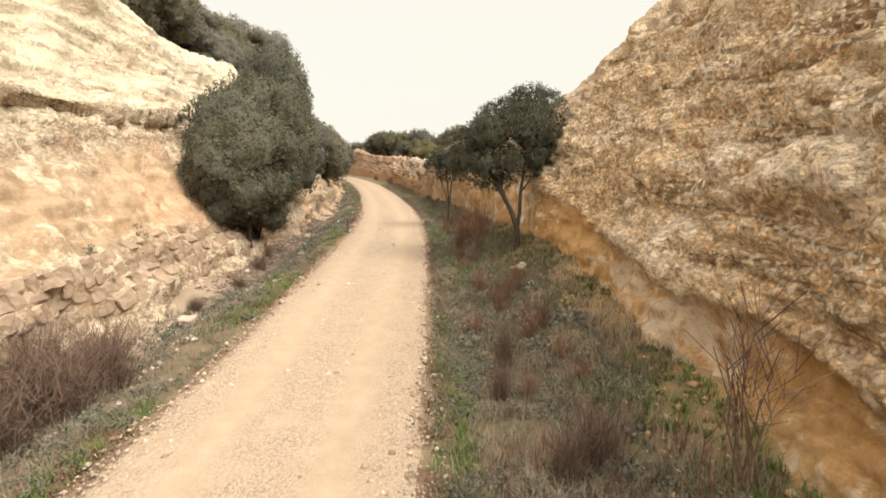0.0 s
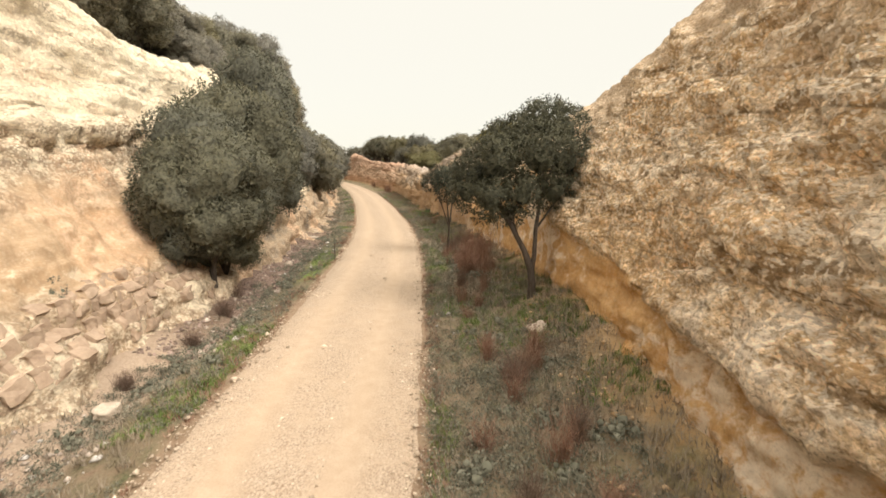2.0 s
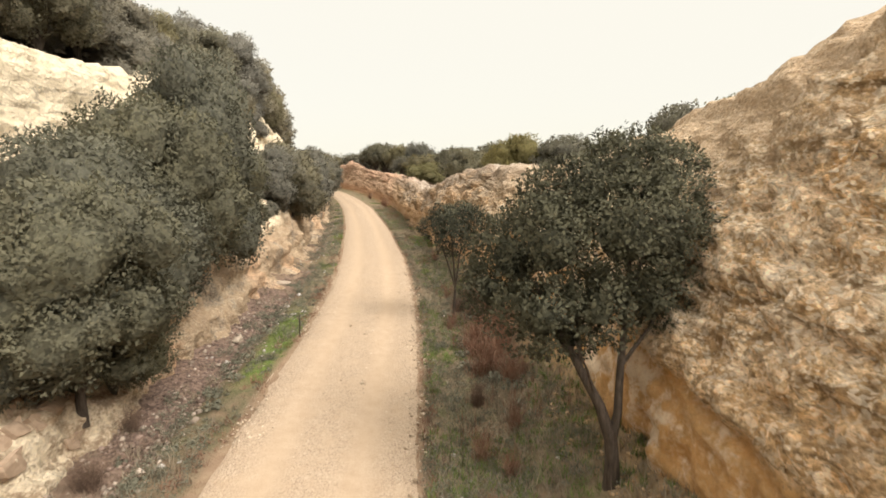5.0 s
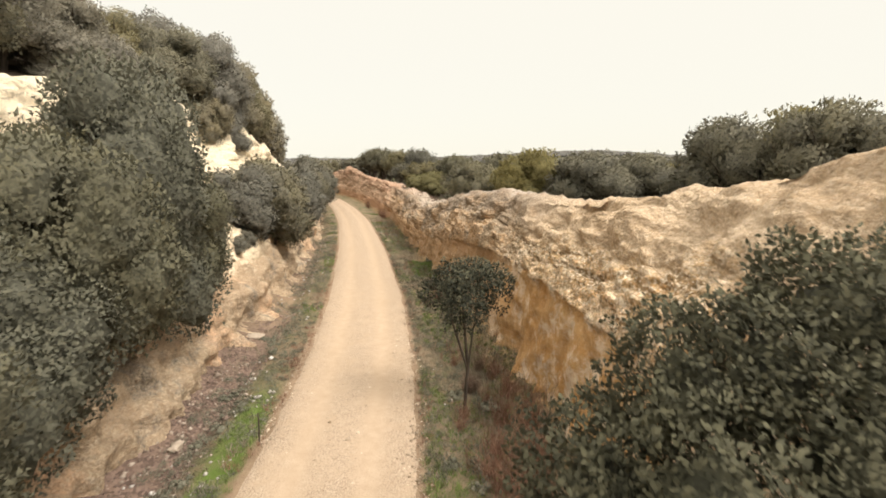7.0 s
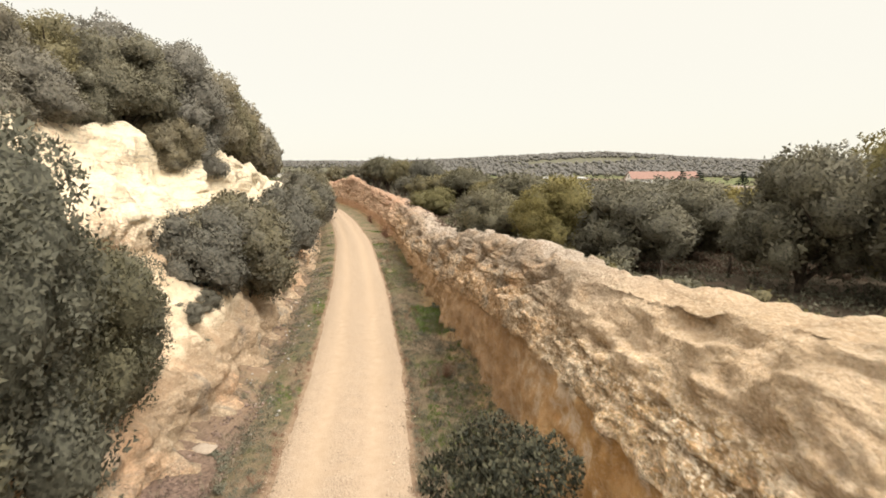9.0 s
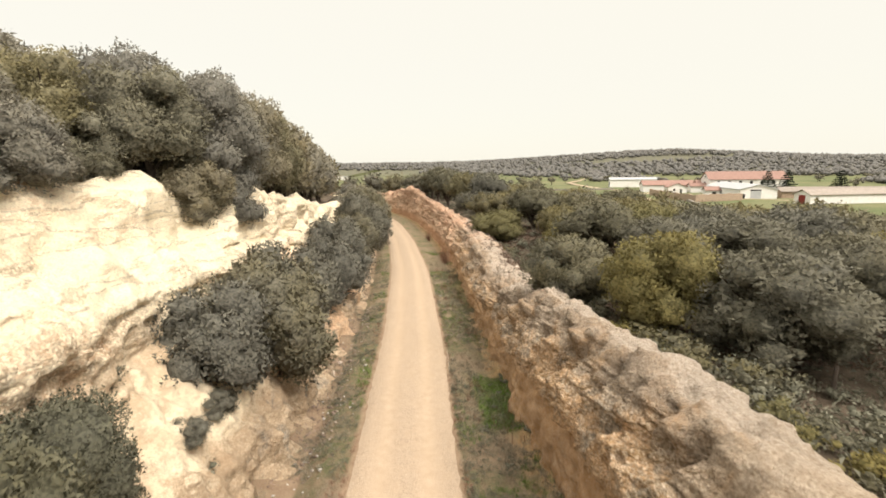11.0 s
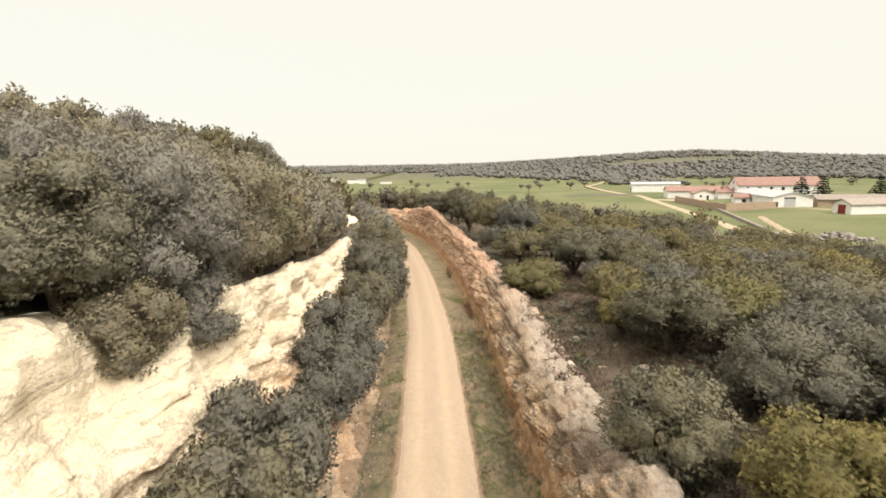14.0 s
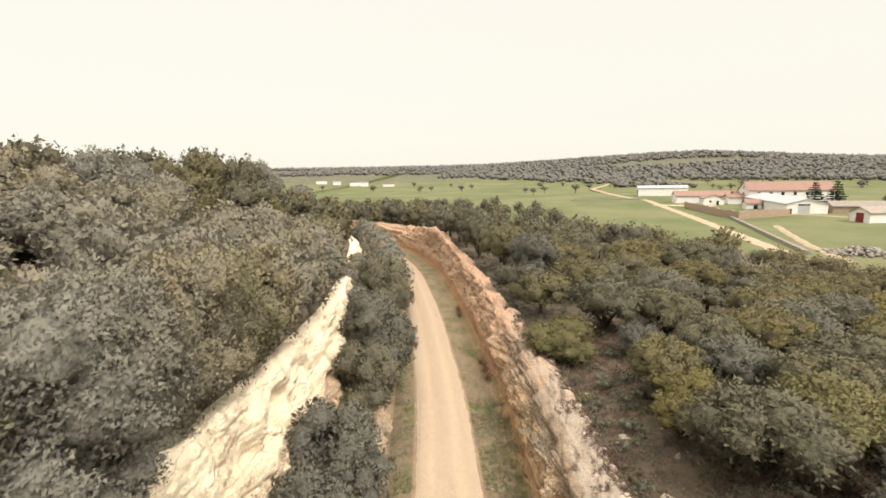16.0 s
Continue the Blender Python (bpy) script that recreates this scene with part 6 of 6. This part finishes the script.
gabled("stable", -27, 58, 30, 10, 3.8, 6.0, "x", WHITEWASH, ROOF_TILE, "low white stable with a brown tiled roof")
gabled("cottage", -17, 46, 9, 8, 3.2, 5.0, "y", WHITEWASH, ROOF_TILE, "small white cottage with a red tiled roof", [("front", 3, 1.2, 0.9, 1.1, DARK), ("front", 6.2, 0, 1.0, 2.1, DARK)])
gabled("shed", -5, 50, 8, 7, 3.4, 4.8, "x", WHITEWASH, ROOF_TILE, "small white shed with a faded red roof and a chimney", chimney=2.0)
gabled("outhouse", 4.0 - 10, 22, 6, 5, 2.6, 4.0, "x", WHITEWASH, ROOF_TILE, "small white outhouse with a tiled roof", [("front", 3.5, 0, 1.6, 1.8, DARK)])
gabled("byre", 17, 2, 46, 8, 2.9, 4.5, "x", FARM_STONE, ROOF_WORN, "long brown stone byre with a worn tiled roof")
gabled("cowshed", 9.5, -25.0, 7, 40, 3.4, 5.0, "y", WHITEWASH, ROOF_WORN, "long white cowshed with a red door and a worn grey-brown roof", [("front", 3.5, 0, 2.8, 3.2, RED_DOOR)], -72)


def wall_run(name, pts, h, th, material, label):
    """A rough wall along points (x, y) in the world, standing on the land."""
    bm = bmesh.new()
    prev = None
    pts = [afar(*p) for p in pts]
    g = np.random.default_rng(len(pts))
    fine = []
    for (xa, ya), (xb, yb) in zip(pts, pts[1:]):
        n = max(2, int(math.hypot(xb - xa, yb - ya) / 2.0))
        fine += [(xa + (xb - xa) * k / n, ya + (yb - ya) * k / n) for k in range(n)]
    fine.append(pts[-1])
    for k, (x, y) in enumerate(fine):
        x2, y2 = fine[min(k + 1, len(fine) - 1)]
        x1, y1 = fine[max(k - 1, 0)]
        ln = math.hypot(x2 - x1, y2 - y1)
        nx, ny = -(y2 - y1) / ln * th / 2, (x2 - x1) / ln * th / 2
        z = VALLEY - 1.0
        t = VALLEY + h * (1 + g.uniform(-0.1, 0.1))
        ring = [bm.verts.new(p) for p in ((x - nx, y - ny, z), (x + nx, y + ny, z), (x + nx * 0.8, y + ny * 0.8, t), (x - nx * 0.8, y - ny * 0.8, t))]
        if prev:
            for i in range(4):
                bm.faces.new((prev[i], prev[(i + 1) % 4], ring[(i + 1) % 4], ring[i]))
        else:
            bm.faces.new(ring)
        prev = ring
    bm.faces.new(prev[::-1])
    bmesh.ops.recalc_face_normals(bm, faces=bm.faces)
    return tagged(new(name, bm_mesh(name, bm, material)), label, "wall")


wall_run("yard_wall", [(67, 272), (68, 236), (70, 222), (92, 234)], 3.5, 0.9, FARM_STONE, "high brown stone wall round the farmyard")
wall_run("field_wall", [(70, 232), (65, 205), (59, 172), (55, 150)], 1.0, 1.5, DRY_STONE, "low dark dry-stone wall along the farm track")
wall_run("meadow_wall", [(20, 322), (62, 330)], 1.2, 0.8, DRY_STONE, "low dry-stone wall across the meadow")


def track(pts, width, label):
    vs, fine = [], []
    pts, width = [afar(*p) for p in pts], width * 1.25
    for (xa, ya), (xb, yb) in zip(pts, pts[1:]):
        m = max(2, int(math.hypot(xb - xa, yb - ya) / 3))
        fine += [(xa + (xb - xa) * k / m, ya + (yb - ya) * k / m) for k in range(m)]
    for k, (x, y) in enumerate(fine):
        x2, y2 = fine[min(k + 1, len(fine) - 1)]
        x1, y1 = fine[max(k - 1, 0)]
        ln = math.hypot(x2 - x1, y2 - y1)
        nx, ny = -(y2 - y1) / ln * width / 2, (x2 - x1) / ln * width / 2
        w = 1 + 0.15 * math.sin(k * 1.7)
        for s in (-1, -0.5, 0.5, 1):
            px, py = x + nx * s * w, y + ny * s * w
            vs.append((px, py, max(ground_z(px, py), VALLEY - 0.15) + (0.22 if abs(s) < 0.9 else -0.1)))
    return tagged(new("farm_track", mesh_np("farm_track", vs, grid_faces(len(fine), 4), TRACK, smooth=True)), label, "track", kind="structure")


track([(49, 135), (51.3, 152), (55, 200), (57.8, 243), (60, 285), (62.9, 324), (58, 352), (54, 400), (52, 476), (70, 540), (93, 615)], 4.2, "pale dirt track to the farm")
track([(58, 140), (61.8, 162), (68, 185), (74, 205)], 2.6, "worn dirt path across the pasture")
track([(58, 290), (68, 286), (80, 284), (86, 280)], 9, "pale dirt farmyard before the houses")
track([(76, 236), (92, 238), (98, 240), (110, 226)], 2.0, "worn dirt path across the pasture")

places = np.stack([g.normal(83.7, 4.0, 420), g.normal(179.6, 2.8, 420), np.zeros(420)], 1)
hgt = 2.0 * np.exp(-((places[:, 0] - 83.7) / 5) ** 2 - ((places[:, 1] - 179.6) / 4) ** 2)
places[:, 2] = VALLEY + hgt * g.uniform(0.2, 1, 420)
GREY_STONE = island_material("grey_stone", (0.15, 0.13, 0.11), (0.36, 0.325, 0.28))
pebbles("rubble_heap", places, 0.5, GREY_STONE, "heap of grey and white rubble in the pasture", 21)


def conifer(x, y, s, seed):
    r = np.random.default_rng(seed)
    root = tagged(new("cedar"), "dark spreading cedar tree at the white farm", "tree", "cedars at the farm")
    root.matrix_basis = pose(*afar(x, y), VALLEY - 0.1)
    s = s * 1.25
    part("trunk", limb_mesh("trunk", [[(0, 0, -0.3, 0.4), (0, 0, 6 * s, 0.25), (0, 0, 12.5 * s, 0.04)]], BARK), root)
    pos, out = [], []
    for k in range(11):
        h = (1.4 + 11.0 * (k / 10)) * s
        rad = (6.2 * (1 - k / 11.5) + 0.4) * s
        n = int(34 * rad / s) + 12
        a = r.uniform(0, 6.28, n)
        q = np.sqrt(r.random(n)) * rad * (0.5 + 0.5 * np.abs(np.sin(1.5 * a + r.uniform(0, 6))))
        pos.append(np.stack([np.cos(a) * q, np.sin(a) * q, h - 0.08 * q + r.normal(0, 0.14, n)], 1))
        out.append(np.stack([np.cos(a), np.sin(a), 0 * a], 1))
    v, f = leaf_quads(r, np.concatenate(pos), np.concatenate(out), 0.55, 1.8)
    part("crown", mesh_np("crown", v, f, CONIFER), root)


conifer(118, 268, 0.88, 1)
conifer(126.5, 268, 0.9, 2)
conifer(152, 273, 0.85, 3)

# hamlet on the plain, far off
for k, (x, y, w, d, h) in enumerate(((-258, 583, 12, 9, 3.5), (-231, 570, 9, 8, 4.2), (-212, 575, 14, 10, 3), (-192, 556, 9, 8, 4.2), (-165, 555, 13, 8, 3))):
    root = tagged(new("far_building"), "far white low building with a pale roof", "building", "far hamlet")
    x, y, w, d, h = *afar(x, y), w * 1.25, d * 1.25, h * 1.25
    root.matrix_basis = pose(x, y, float(land_far(x, y)), 0, 0, 20)
    bm = bmesh.new()
    box_bm(bm, 0, w, 0, d, -2, h)
    part("wall", bm_mesh("wall", bm, WHITEWASH), root)
    bm = bmesh.new()
    box_bm(bm, -0.6, w + 0.6, -0.6, d + 0.6, h + 0.02, h + 0.8)
    part("roof", bm_mesh("roof", bm, ROOF_GREY if k % 2 else ROOF_TILE), root)

# lone oaks in the pasture and the first row beyond the farm
for k in range(90):
    x, y = g.uniform(-230, 330), g.uniform(300, 560)
    near_farm = 50 < x < 160 and y < 385
    if near_farm or (y < 430 and g.random() < 0.85) or (x > 40 and x < 75 and y < 480):
        continue
    x, y = afar(x, y)
    stand(dist_oak[k % 3], x, y, float(land_far(x, y)) - 0.2, g.uniform(1.2, 1.9))
for x, y, size in ((33, 430, 2.1), (176, 300, 2.0)):
    x, y = afar(x, y)
    stand(dist_oak[x > 60], x, y, float(land_far(x, y)) - 0.2, size)

# open oak wood on the far hills: one mass of crowns
n = 30000
th = np.radians(g.uniform(-42, 62, n))
dd = 550 + 1120 * g.random(n) ** 1.15
px, py = np.sin(th) * dd, np.cos(th) * dd
ok = vnoise(np.stack([px * 0.008, py * 0.008, 0 * px], 1)) > -0.7 + 0.6 * (dd < 750)
ok &= dd > np.interp(np.degrees(th), (-20, -6, 3.5, 12, 30), (960, 860, 730, 640, 575)) * (1 + 0.05 * vnoise(np.stack([px * 0.02, py * 0.02, 0 * px], 1)))
ok &= ~((px < -160) & (px > -375) & (dd < 960))
px, py = px[ok], py[ok]
bv, bf = KNOB_V, KNOB_F
n = len(px)
sz = g.uniform(1.7, 5.2, n)
jit = 1 + 0.45 * g.uniform(-1, 1, (n, len(bv), 3))
v = bv[None] * jit * sz[:, None, None] * (1, 1, 0.72) + np.stack([px, py, land_far(px, py) + sz * 0.72], 1)[:, None, :]
f = (np.arange(n)[:, None, None] * len(bv) + bf[None]).reshape(-1, 3)
tagged(new("far_wood", mesh_np("far_wood", v.reshape(-1, 3), f, LEAF_HILL_HAZE, {"tint": np.repeat(g.random(n), len(bv))})), "open evergreen oak wood covering the far hills", "wood", kind="stuff")

# ---- single stones of the rough bank on the west side ----
from mathutils.bvhtree import BVHTree


def stone_mesh(seed):
    """A rough split block: a cube with broken faces and knocked-off corners."""
    r = np.random.default_rng(seed)
    bm = bmesh.new()
    bmesh.ops.create_cube(bm, size=1.0)
    bmesh.ops.subdivide_edges(bm, edges=list(bm.edges), cuts=2, use_grid_fill=True)
    co = np.array([v.co[:] for v in bm.verts])
    bump = fbm(co * 1.9 + seed * 3.7, 3)
    shear = r.uniform(-0.25, 0.25, 2)
    for vtx, h in zip(bm.verts, bump):
        p = vtx.co.lerp(vtx.co.normalized() * 0.62, 0.25) * (1 + 0.22 * h) + Vector(r.uniform(-0.035, 0.035, 3))
        vtx.co = p + Vector((0, p.z * shear[0], p.y * shear[1]))
    return bm_mesh("stone", bm, STONE)


STONES = [stone_mesh(90 + k) for k in range(7)]
bank = bpy.data.objects["cliff_west"]
g = np.random.default_rng(17)
face = BVHTree.FromPolygons([v.co for v in bank.data.vertices], [tuple(p.vertices) for p in bank.data.polygons])
for row, zf in enumerate((0.2, 0.42, 0.64, 0.86, 1.05)):
    y = 3.2 + g.uniform(0, 0.3)
    while y < 17.5:
        w = g.uniform(0.2, 0.48)
        at, way, _, _ = face.ray_cast(Vector((float(road_x(y)) - 3.2, y + w / 2, float(w_bank_z(y)) * zf + g.uniform(-0.04, 0.04))), Vector((-1, 0, 0)))
        if at and g.random() < (0.3, 0.6, 0.95, 0.95, 0.6)[row]:
            ob = part("stone", STONES[g.integers(7)], bank)
            tilt = -math.degrees(math.atan2(abs(way.z), abs(way.x))) * 0.8
            ob.matrix_basis = pose(at.x - 0.105 + g.uniform(-0.035, 0.03), at.y, at.z - 0.03, g.uniform(-9, 9), tilt + g.uniform(-7, 7), g.uniform(-12, 12)) @ Matrix.Diagonal((g.uniform(0.24, 0.32), w * 1.05, g.uniform(0.26, 0.34), 1))
        y += w * g.uniform(0.98, 1.1)
